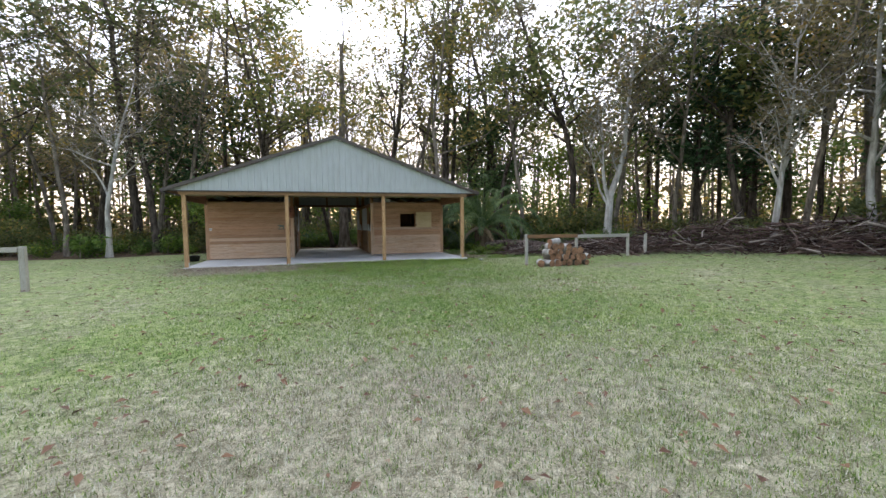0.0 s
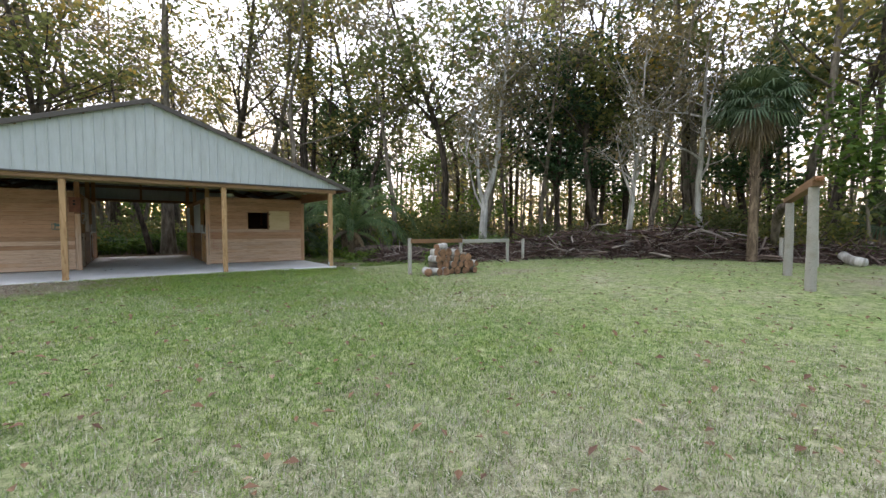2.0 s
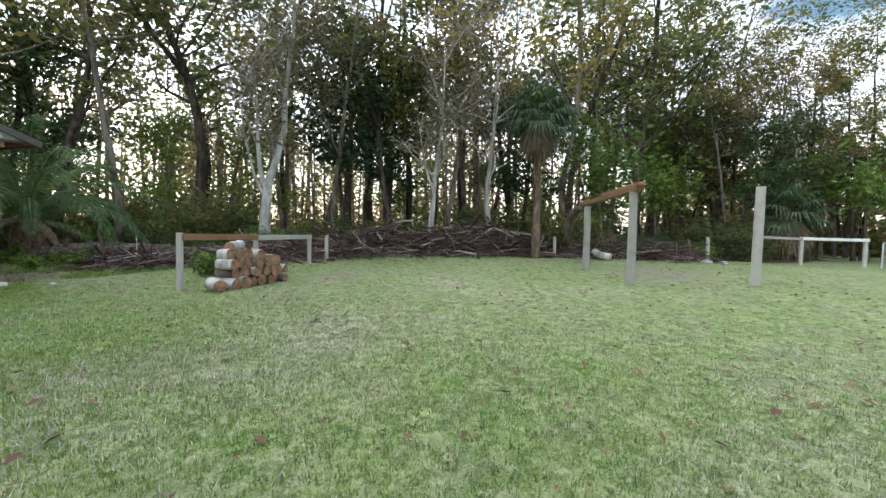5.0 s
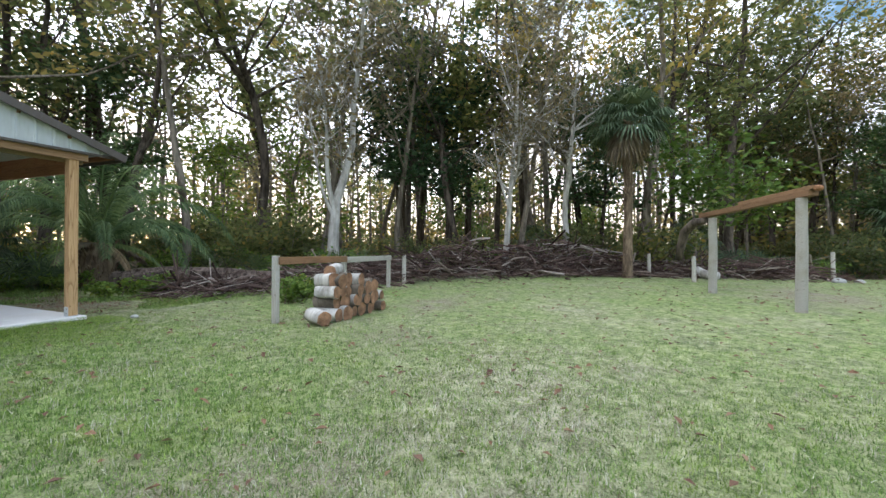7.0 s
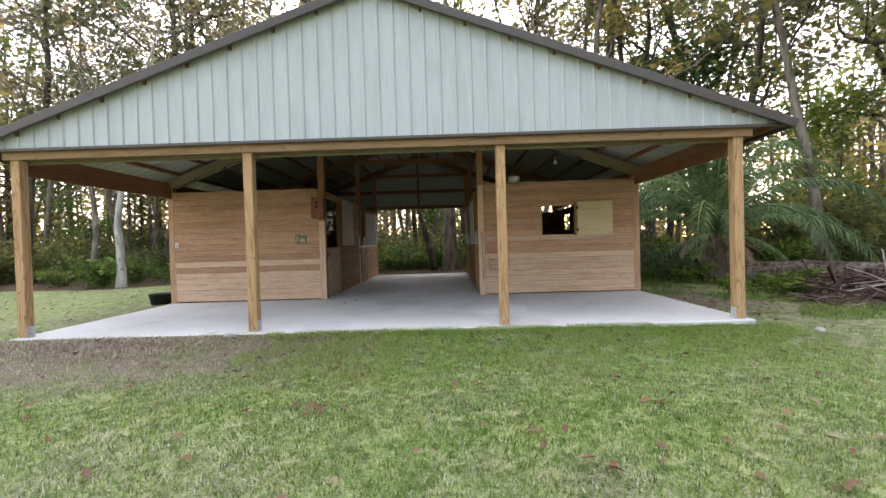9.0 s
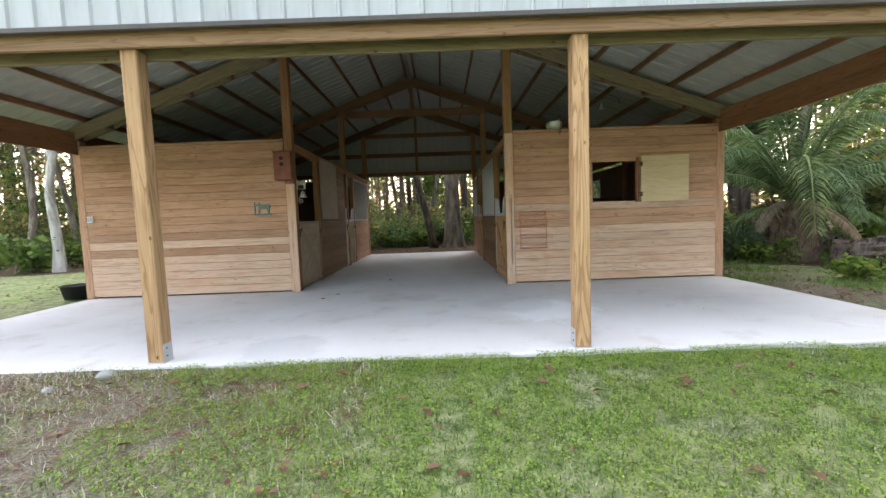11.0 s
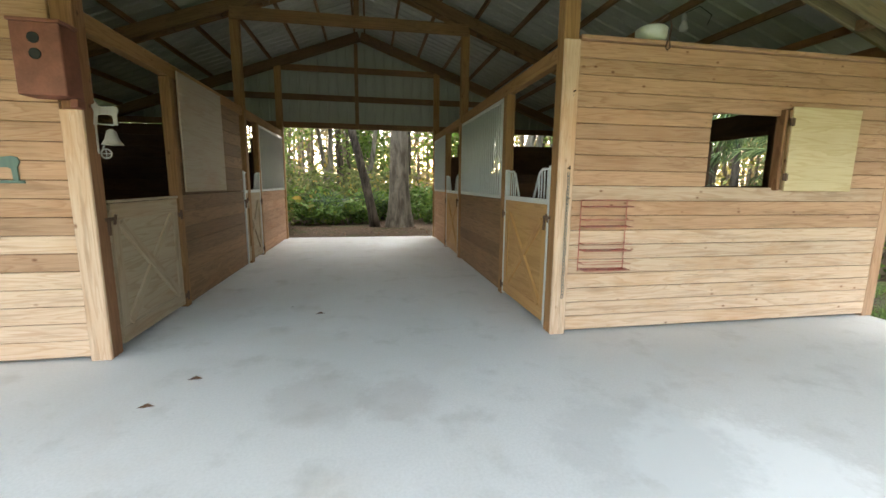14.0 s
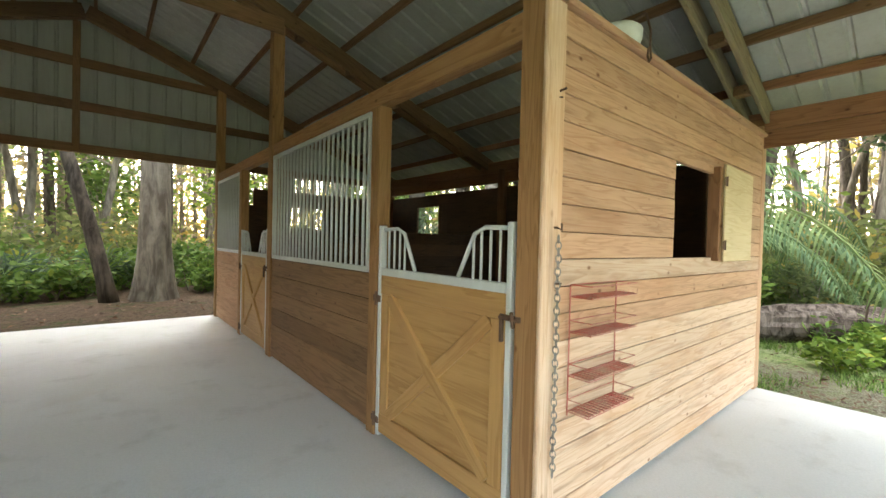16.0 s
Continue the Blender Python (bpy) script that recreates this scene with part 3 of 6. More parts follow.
# window opening of the front wall, seen from the porch
WIN = (3.83, 4.59, 1.37, 2.14)
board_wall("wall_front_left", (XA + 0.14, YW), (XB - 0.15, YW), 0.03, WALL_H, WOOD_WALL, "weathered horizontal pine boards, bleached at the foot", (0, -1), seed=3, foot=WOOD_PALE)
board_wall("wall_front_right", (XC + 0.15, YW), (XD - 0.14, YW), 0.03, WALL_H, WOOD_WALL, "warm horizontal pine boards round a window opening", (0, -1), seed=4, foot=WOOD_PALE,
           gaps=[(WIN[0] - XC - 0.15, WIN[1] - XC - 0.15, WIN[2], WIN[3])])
board_wall("wall_outer_left", (XA, YW + 0.16), (XA, YB), 0.03, WALL_H - 0.15, WOOD_SHADED, "board wall outside the stalls, colour darkened for shade", (-1, 0), seed=5, pieces=0.27,
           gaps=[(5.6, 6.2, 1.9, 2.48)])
board_wall("wall_outer_right", (XD, YW + 0.16), (XD, YB), 0.03, 2.46, WOOD_SHADED, "board wall outside the stalls with a small window, colour darkened for shade", (1, 0), seed=6, pieces=0.18,
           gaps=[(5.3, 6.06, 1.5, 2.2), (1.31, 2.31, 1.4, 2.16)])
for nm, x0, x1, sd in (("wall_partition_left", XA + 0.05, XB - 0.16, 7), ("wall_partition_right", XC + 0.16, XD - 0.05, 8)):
    board_wall(nm, (x0, YM + 0.3), (x1, YM + 0.3), 0.03, 2.3 if sd == 7 else 1.6, WOOD_SHADED, "board partition between two stalls, colour darkened for shade", (0, -1), seed=sd, pieces=0.18)
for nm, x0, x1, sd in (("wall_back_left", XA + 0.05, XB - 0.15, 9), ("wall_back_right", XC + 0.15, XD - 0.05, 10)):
    board_wall(nm, (x0, YB), (x1, YB), 0.03, 2.42, WOOD_SHADED, "boards closing the end of the stalls, colour darkened for shade", (0, 1), seed=sd, pieces=0.16,
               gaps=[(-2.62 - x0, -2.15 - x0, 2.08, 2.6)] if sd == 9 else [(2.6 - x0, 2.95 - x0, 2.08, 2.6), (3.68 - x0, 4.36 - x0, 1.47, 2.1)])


# ---------------------------------------------------------------- posts and roof timbers
def corner_post(x, y, z1, w, material, label, z0=0.0, group="posts of the barn"):
    root = thing("barn_post", (x, y, z0), label, "post", group)
    lumber("timber", (x, y, z0), (x, y, z1), w, w, material, root, up=(0, 1, 0), c=0.008)
    return root


for px in (-5.03, -1.45, 2.395, 5.95):
    root = thing("porch_post", (px, YF + 0.06, 0), "square yellow pine porch post on a steel bracket", "post", "posts along the porch")
    top = 2.74
    lumber("timber", (px, YF + 0.06, 0.012), (px, YF + 0.06, top), 0.14, 0.14, WOOD_POST, root, up=(0, 1, 0), c=0.009)
    s = Shape()
    s.box(-0.0735, -0.0705, -0.06, 0.06, 0, 0.17).box(0.0705, 0.0735, -0.06, 0.06, 0, 0.17)
    s.box(-0.074, 0.074, -0.074, 0.074, 0.0, 0.010)
    part("bracket", s, METAL_GALV, root, "galvanised steel post base", pose(px, YF + 0.06, 0.001))
    s = Shape()
    for dx, bz in ((-1, 0.06), (-1, 0.13), (1, 0.06), (1, 0.13)):
        part("bolt", Shape().ball((dx * 0.0755, -0.02, bz), 0.009, 6, 4), METAL_RUST, root, "", pose(px, YF + 0.06, 0.001))

# wall-line posts: aisle corners run up to the rafters
for y in (YW + 0.07, YM + 0.44, YB - 0.07):
    for x in (XB - 0.07, XC + 0.07):
        t = roof_z(x) - 0.30
        red = y < YW + 1
        corner_post(x, y, t, 0.14, WOOD_RED if red and x < 0 else WOOD_ORANGE, "square pine post rising to the rafters")
for y in (YW + 0.07, YM, YB - 0.07):
    for x in (XA + 0.07, XD - 0.07):
        corner_post(x, y, 2.76, 0.14, WOOD_RED if y > YW + 1 else WOOD_WALL, "square brown post at the outer wall")
# pale trim board on the corner of each front wall
for x, sx in ((XB - 0.07, 1), (XC + 0.07, -1)):
    lum = lumber("trim_corner", (x, YW - 0.012, 0.0), (x, YW - 0.012, WALL_H if sx < 0 else 1.9), 0.15, 0.024, WOOD_PALE, None, up=(0, 1, 0))
    tagged(lum, "pale pine corner board of the stall front", "trim", kind="structure")


def roof_sheet(name, side):
    """One roof slope of ribbed sheets, each sheet a piece of its own."""
    root = thing(name, (MID, YF - 0.2, APEX), "white ribbed metal roof sheets, dusty beneath", "roof", kind="structure")
    xe = EAVE_R if side > 0 else EAVE_L
    y0, y1, wide = YF - 0.16, YB + 0.2, 0.914
    n = math.ceil((y1 - y0) / wide)
    prof = []
    for k in range(4):
        u = k * wide / 4
        prof += [(u, 0), (u + 0.10, 0), (u + 0.118, 0.02), (u + 0.142, 0.02), (u + 0.16, 0)]
    prof.append((wide, 0))
    s = Shape()
    for t in (0.0, 0.004):
        for u, h in prof:
            s.v += [(0, u, h - t), (xe - MID, u, -PITCH * abs(xe - MID) + h - t)]
    m = len(prof)
    for k in range(m - 1):
        a, b = 2 * k, 2 * k + 2
        s.f += [(a, b, b + 1, a + 1), (2 * m + a, 2 * m + a + 1, 2 * m + b + 1, 2 * m + b)]
    s.f += [(1, 2 * m + 1, 2 * m + 3, 3)]
    me = s.mesh("roof_panel", METAL_ROOF)
    for k in range(n):
        part("roof_panel", me, None, root, "", pose(MID, y0 + k * wide, APEX - 0.02))


roof_sheet("roof_left", -1)
roof_sheet("roof_right", 1)
ridge = Shape()
for sg in (-1, 1):
    ridge.add([(MID, YF - 0.17, APEX + 0.03), (MID + sg * 0.2, YF - 0.17, APEX + 0.03 - 0.2 * PITCH), (MID + sg * 0.2, YB + 0.2, APEX + 0.03 - 0.2 * PITCH), (MID, YB + 0.2, APEX + 0.03)], [(0, 1, 2, 3)])
tagged(new("trim_ridge", ridge.mesh("trim_ridge", METAL_TRIM)), "brown folded ridge cap", "trim", kind="structure")
for sg, xe, nm in ((-1, EAVE_L, "trim_rake_left"), (1, EAVE_R, "trim_rake_right")):
    for yy, suffix in ((YF - 0.19, "front"), (YB + 0.24, "back")):
        a, b = Vector((MID - sg * 0.02, yy, APEX - 0.035)), Vector((xe + sg * 0.03, yy, roof_z(xe) - 0.045))
        tagged(lumber(nm + "_" + suffix, a, b, 0.05, 0.13, METAL_TRIM, None, up=(0, 0, 1)), "dark brown metal rake trim", "trim", kind="structure")
    tagged(lumber(nm.replace("rake", "eave"), (xe + sg * 0.01, YF - 0.15, roof_z(xe) - 0.05), (xe + sg * 0.01, YB + 0.2, roof_z(xe) - 0.05), 0.03, 0.09, METAL_TRIM), "dark brown metal eave trim", "trim", kind="structure")

# purlins along the barn, under the sheets
for sg in (-1, 1):
    for k in range(10):
        x = MID + sg * (0.12 + k * 0.655)
        z = roof_z(x) - 0.028 - 0.048
        lum = lumber("purlin", (x, YF - 0.12, z), (x, YB + 0.15, z), 0.042, 0.09, WOOD_RED if k > 7 else WOOD_BEAM, None, up=(0, 0, 1))
        tagged(lum, "brown sawn purlin under the roof sheets", "purlin", "purlins of the roof")


def truss(y, tie, label, apart=0.09, king=False):
    """A pair of doubled rafters with blocks, and a tie between the aisle posts."""
    root = thing("roof_truss", (MID, y, 2.7), label, "truss", "trusses of the barn")
    for sg in (-1, 1):
        xe = MID + sg * 5.93
        for dy in (-apart, apart):
            a, b = (MID + sg * 0.02, y + dy, roof_z(MID) - 0.235), (xe, y + dy, roof_z(xe) - 0.235)
            lumber("rafter", a, b, 0.042, 0.20, WOOD_GREEN if y < YW + 1 else WOOD_BEAM, root)
        for k in range(1, 8):
            x = MID + sg * k * 0.72
            z = roof_z(x) - 0.235
            lumber("spacer", (x - 0.05, y, z - 0.06), (x + 0.05, y, z - 0.06), 2 * apart - 0.05, 0.10, WOOD_BEAM, root)
    if tie:
        lumber("tie_beam", (XB - 0.1, y - apart - 0.045, tie), (XC + 0.1, y - apart - 0.045, tie), 0.04, 0.19, WOOD_GREEN if y < YW + 1 else WOOD_BEAM, root)
    if king:
        lumber("king_post", (MID, y, tie), (MID, y, roof_z(MID) - 0.2), 0.09, 0.09, WOOD_BEAM, root, up=(0, 1, 0))
    return root


truss(YW + 0.07, 0, "pair of doubled treated rafters over the stall fronts")
truss(YM + 0.44, 4.04, "brown doubled rafters with a tie beam", king=True)

# header beams round the porch
for nm, a, b, h, lab in (
    ("front_header_beam", (EAVE_L + 0.5, YF - 0.03, 2.80), (EAVE_R - 0.5, YF - 0.03, 2.80), 0.14, "yellow pine header beam over the porch posts"),
    ("front_header_beam", (EAVE_L + 0.5, YF + 0.14, 2.78), (EAVE_R - 0.5, YF + 0.14, 2.78), 0.19, "greyed inner header beam over the porch posts"),
):
    tagged(lumber(nm, a, b, 0.04, h, WOOD_HEAD if a[1] < YF else WOOD_GREEN), lab, "beam", "beams of the porch")
for x in (XA + 0.09, XD - 0.09):
    for z, w in ((2.62, 0.042), (2.81, 0.046)):
        tagged(lumber("eave_beam", (x, YF + 0.16, z), (x, YB, z), w, 0.185, WOOD_RED), "red-brown eave beam along the barn side", "beam", "beams along the eaves")
for x in (XB - 0.07, XC + 0.07):
    tagged(lumber("aisle_top_rail", (x, YW + 0.145, WALL_H - 0.075), (x, YB - 0.145, WALL_H - 0.075), 0.09, 0.14, WOOD_ORANGE), "pine top rail over the stall fronts", "beam", "top rails of the aisle")
for x0, x1 in ((XA + 0.14, XB - 0.14), (XC + 0.14, XD - 0.14)):
    tagged(lumber("wall_cap", (x0, YW + 0.02, WALL_H + 0.022), (x1, YW + 0.02, WALL_H + 0.022), 0.12, 0.036, WOOD_WALL), "pine cap board along the wall top", "trim", kind="structure")


def gable(name, y, zb, out, label, material, x0=EAVE_L + 0.05, x1=EAVE_R - 0.05):
    """A gable of upright ribbed sheets cut to the roof slope; out is the way it faces along y."""
    root = thing(name, (MID, y, zb), label, "wall", kind="structure")
    wide = 0.914
    x = MID - math.ceil((MID - x0) / wide) * wide
    while x < x1:
        us = [x]
        for k in range(4):
            u = x + k * wide / 4
            us += [u + 0.10, u + 0.115, u + 0.135, u + 0.15]
        us.append(x + wide)
        dep = [0.0] + [0, 0.022, 0.022, 0] * 4 + [0.0]
        col = [(u, d) for u, d in zip(us, dep) if x0 - 1e-6 <= u <= x1 + 1e-6 and roof_z(u) - 0.03 > zb + 0.01]
        if len(col) > 1:
            s = Shape()
            for t in (0.0, 0.004):
                for u, d in col:
                    s.v += [(u, y + out * (d - t), zb), (u, y + out * (d - t), roof_z(u) - 0.04)]
            m = len(col)
            for k in range(m - 1):
                a, b = 2 * k, 2 * k + 2
                s.f += [(a, b, b + 1, a + 1), (2 * m + a, 2 * m + a + 1, 2 * m + b + 1, 2 * m + b), (a, 2 * m + a, 2 * m + b, b)]
            part("metal_panel", s, material, root, "", Matrix.Identity(4))
        x += wide
    return root


g_front = gable("wall_gable_front", YF - 0.075, 2.88, -1, "pale grey upright ribbed metal gable with dirt streaks", METAL_WALL)
g_back = gable("wall_gable_back", YB + 0.06, 2.74, 1, "pale ribbed metal closing the back gable", METAL_ROOF)
tagged(lumber("trim_gable_foot", (EAVE_L + 0.05, YF - 0.10, 2.865), (EAVE_R - 0.05, YF - 0.10, 2.865), 0.05, 0.045, METAL_TRIM), "dark metal drip trim under the gable", "trim", kind="structure")
for z, h in ((2.79, 0.14), (3.45, 0.14), (4.12, 0.14)):
    half = min(5.7, (APEX - 0.3 - z) / PITCH)
    tagged(lumber("girt", (MID - half, YB + 0.005, z), (MID + half, YB + 0.005, z), 0.042, h, WOOD_BEAM), "brown girt across the back gable", "beam", "girts of the back gable")
tagged(lumber("gable_stud", (MID - 0.1, YB - 0.05, 2.72), (MID - 0.1, YB - 0.05, APEX - 0.4), 0.09, 0.06, WOOD_BEAM, None, up=(0, 1, 0)), "dark upright in the middle of the back gable", "beam", "studs of the back gable")
truss(YB - 0.07, 0, "dark doubled rafters at the back gable", 0.05)

# ---------------------------------------------------------------- stall fronts
SIDE = {"right": (XC, 90, 1), "left": (XB, -90, -1)}


def stall_door(side, y0, y1, panel_m, label, yoke=True, steel=METAL_BAR):
    """A half-height stall door with crossed braces; local x along the door, local y towards the aisle."""
    xw, turn, sg = SIDE[side]
    W = y1 - y0
    at = (xw + sg * 0.035, y0 if sg > 0 else y1, 0.02)
    root = thing("stall_door", at, label, "door", "doors of the stalls", turn=turn)
    H = 1.20
    base = place_of(root)

    def put(name, a, b, w, h, mat, up=(0, 1, 0), lab=""):
        lumber(name, base @ Vector(a), base @ Vector(b), w, h, mat, root, up=base.to_3x3() @ Vector(up), label=lab, c=0.004)

    part("panel", Shape().box(0.03, W - 0.03, -0.012, 0.006, 0.03, H - 0.01, 0.003), panel_m, root, "thin plywood panel")
    e = 0.14
    put("rail", (0.035, 0.014, H - 0.075), (W - 0.035, 0.014, H - 0.075), e, 0.018, panel_m)
    put("rail", (0.035, 0.014, 0.10), (W - 0.035, 0.014, 0.10), e, 0.018, panel_m)
    for x in (0.09, W - 0.09):
        put("stile", (x, 0.0135, 0.17), (x, 0.0135, H - 0.145), 0.10, 0.016, panel_m)
    put("brace", (0.15, 0.0145, 0.18), (W - 0.15, 0.0145, H - 0.16), 0.085, 0.034, panel_m)
    put("brace", (W - 0.15, 0.0125, 0.18), (0.15, 0.0125, H - 0.16), 0.085, 0.026, panel_m)
    if yoke:
        for x in (0.015, W - 0.015):
            part("channel", Shape().box(x - 0.018, x + 0.018, -0.024, 0.027, 0.0, 1.56, 0.004), steel, root, "grey steel channel")
        part("top_channel", Shape().box(0.034, W - 0.034, -0.024, 0.027, H - 0.006, H + 0.045, 0.004), steel, root, "grey steel channel")
        for sgn, x0 in ((1, 0.04), (-1, W - 0.04)):
            s = Shape()
            reach = W * 0.30
            pts = [(x0, 0, 1.53), (x0 + sgn * reach * 0.45, 0, 1.535), (x0 + sgn * reach * 0.66, 0, 1.50), (x0 + sgn * reach * 0.8, 0, 1.40), (x0 + sgn * reach, 0, H + 0.05)]
            s.tube(pts, 0.013, 6)
            part("yoke", s, steel, root, "bent grey steel tube", smooth=True)
            for f in (0.16, 0.34, 0.52, 0.68):
                top = 1.53 if f < 0.6 else 1.47
                part("bar", Shape().tube([(x0 + sgn * reach * f, 0, H + 0.04), (x0 + sgn * reach * f, 0, top)], 0.008, 6), steel, root, smooth=True)
    else:
        put("cap", (0.0, 0.0, H + 0.012), (W, 0.0, H + 0.012), 0.05, 0.022, panel_m, (0, 0, 1))
    hx = W + 0.005 if sg > 0 else -0.005
    lx = -hx + W
    for z in (0.12, 1.02):
        part("hinge", Shape().box(hx - 0.05, hx + 0.05, 0.028, 0.036, z - 0.025, z + 0.025, 0.003).tube([(hx, 0.04, z - 0.05), (hx, 0.04, z + 0.05)], 0.011, 6), METAL_RUST, root, "rusty hinge")
    s = Shape().box(lx - 0.07, lx + 0.07, 0.028, 0.038, 1.06, 1.09, 0.003).box(lx + 0.035, lx + 0.055, 0.036, 0.056, 0.95, 1.09, 0.003)
    s.tube([(lx - 0.05, 0.048, 1.075), (lx + 0.06, 0.048, 1.075)], 0.009, 6).tube([(lx - 0.03, 0.045, 1.03), (lx - 0.03, 0.06, 1.11)], 0.010, 6)
    part("latch", s, METAL_RUST, root, "rusty sliding bolt")
    return root


def grille(side, y0, y1, z0, z1, label, backed=False):
    xw, turn, sg = SIDE[side]
    W = y1 - y0
    root = thing("stall_grille", (xw + sg * 0.03, y0 if sg > 0 else y1, z0), label, "grille", "grilles of the stalls", turn=turn)
    h = z1 - z0
    for nm, b in (("bottom_frame", (0, W, -0.015, 0.015, 0, 0.045)), ("top_frame", (0, W, -0.015, 0.015, h - 0.045, h)), ("side_frame", (0, 0.03, -0.0145, 0.0145, 0.045, h - 0.045)), ("side_frame", (W - 0.03, W, -0.0145, 0.0145, 0.045, h - 0.045))):
        part(nm, Shape().box(*b, 0.003), METAL_BAR, root)
    n = round((W - 0.06) / 0.098)
    bar = Shape().tube([(0, 0, 0.04), (0, 0, h - 0.04)], 0.0125, 8).mesh("bar", METAL_BAR, True)
    for k in range(1, n):
        ob = part("bar", bar, None, root)
        ob.matrix_basis = pose(W * k / n, 0, 0)
    if backed:
        part("backing_sheet", Shape().box(0.02, W - 0.02, -0.036, -0.018, 0.02, h - 0.02, 0.002), PLY_GREY, root, "greyed sheet behind the bars")


# right side: door, grille, door, grille
stall_door("right", 21.57, 22.86, WOOD_DOOR, "varnished plywood stall door with crossed braces, steel edges and yoke")
stall_door("right", 25.60, 26.85, WOOD_DOOR, "varnished plywood stall door with crossed braces, steel edges and yoke")
grille("right", 23.05, 25.42, 1.22, 2.47, "pale steel bar grille above a board front")
grille("right", 27.02, YB - 0.16, 1.22, 2.47, "pale steel bar grille above a board front")
for y in (22.94, 26.93):
    corner_post(XC + 0.06, y, WALL_H - 0.15, 0.115, WOOD_ORANGE, "pine door post in the stall front")
board_wall("wall_aisle_right", (XC + 0.02, 23.0), (XC + 0.02, 25.42), 0.02, 1.215, WOOD_DARK, "brown horizontal boards below the grille", (-1, 0), seed=12, pieces=0.185)
board_wall("wall_aisle_right_back", (XC + 0.02, 26.99), (XC + 0.02, YB - 0.14), 0.02, 1.215, WOOD_WALL, "brown horizontal boards below the grille", (-1, 0), seed=13, pieces=0.185)
# left side: door, plywood shutter, door, backed grille
stall_door("left", 21.57, 22.80, WOOD_GDOOR, "greyed plywood stall door with crossed braces, closed", yoke=False)
stall_door("left", 25.25, 26.25, WOOD_GDOOR, "pale stall door with crossed braces, steel edges and yoke")
corner_post(XB - 0.06, 22.87, WALL_H - 0.15, 0.10, WOOD_ORANGE, "pine door post in the stall front")
corner_post(XB - 0.06, 26.33, WALL_H - 0.15, 0.10, WOOD_ORANGE, "pine door post in the stall front")
board_wall("wall_aisle_left", (XB - 0.02, 22.93), (XB - 0.02, 25.22), 0.02, 1.25, WOOD_DARK, "dark brown horizontal boards of the stall front", (1, 0), seed=14, pieces=0.185)
board_wall("wall_aisle_left_upper", (XB - 0.02, 22.93), (XB - 0.02, 25.22), 1.255, WALL_H - 0.15, WOOD_DARK, "dark brown horizontal boards of the stall front", (1, 0), seed=15, pieces=0.185)
board_wall("wall_aisle_left_back", (XB - 0.02, 26.39), (XB - 0.02, YB - 0.14), 0.02, 1.215, WOOD_WALL, "warm horizontal boards below the grille", (1, 0), seed=16, pieces=0.185)
grille("left", 26.40, YB - 0.16, 1.22, 2.47, "bar grille backed with a greyed sheet", True)
shut = lumber("plywood_shutter", (XB + 0.012, 22.95, 1.92), (XB + 0.012, 24.27, 1.92), 0.02, 1.28, PLY_GREY)
tagged(shut, "greyed plywood shutter over the stall front", "shutter")

# window in the front wall with its frame and folded-back shutter
win = thing("window_1", ((WIN[0] + WIN[1]) / 2, YW, WIN[2]), "unglazed window opening with a pine frame", "window", kind="structure")
for nm, a, b in (
    ("window_frame", (WIN[0] - 0.0, YW + 0.055, WIN[2] - 0.02), (WIN[1] + 0.0, YW + 0.055, WIN[2] - 0.02)),
    ("window_frame", (WIN[0] - 0.0, YW + 0.055, WIN[3] + 0.02), (WIN[1] + 0.0, YW + 0.055, WIN[3] + 0.02)),
):
    lumber(nm, a, b, 0.03, 0.04, WOOD_WALL, win)
lumber("window_frame", (WIN[1] + 0.012, YW - 0.005, WIN[2]), (WIN[1] + 0.012, YW - 0.005, WIN[3]), 0.035, 0.09, WOOD_RED, win, up=(0, 1, 0))
sh = thing("window_shutter", (4.66, YW - 0.04, 1.36), "pale bare plywood shutter folded open beside the window", "shutter")
lumber("panel", (4.65, YW - 0.062, 1.765), (5.49, YW - 0.042, 1.765), 0.018, 0.80, PLY, sh)
lumber("batten", (4.68, YW - 0.03, 1.38), (4.68, YW - 0.03, 2.14), 0.05, 0.036, WOOD_POST, sh, up=(0, 1, 0))
for z in (1.5, 2.02):
    part("hinge", Shape().box(-0.03, 0.03, -0.004, 0.004, -0.035, 0.035, 0.002).tube([(0, -0.006, -0.04), (0, -0.006, 0.04)], 0.007, 6), METAL_RUST, sh, "rusty hinge", pose(4.645, YW - 0.075, z))

# ---------------------------------------------------------------- things on the walls


def wire_rack():
    """Four shallow wire baskets on two uprights."""
    root = thing("wire_rack", (2.54, YW - 0.02, 0.61), "red flaking wire rack with four small shelves", "rack")
    W, D = 0.46, 0.12
    for x in (0, W):
        part("upright", Shape().tube([(x, 0, 0), (x, 0, 0.66)], 0.004, 5), METAL_RED, root)
    for k, z in enumerate((0.02, 0.20, 0.42, 0.60)):
        s = Shape()
        for zz in (0, 0.06):
            s.tube([(0, 0, z + zz), (W, 0, z + zz), (W, -D, z + zz), (0, -D, z + zz), (0, 0, z + zz)], 0.003, 4)
        for j in range(10):
            x = W * j / 9
            s.tube([(x, 0, z), (x, -D, z), (x, -D, z + 0.03)], 0.002, 4)
        for j in range(1, 5):
            s.tube([(0, -D * j / 5, z), (W, -D * j / 5, z)], 0.002, 4)
        for j in range(14):
            x = 0.012 + (W - 0.036) * j / 13
            s.box(x, x + 0.017, -D + 0.004, -0.004, z + 0.003, z + 0.006)
        part("shelf", s, METAL_RED, root, "wire shelf with flaking red tray")


wire_rack()


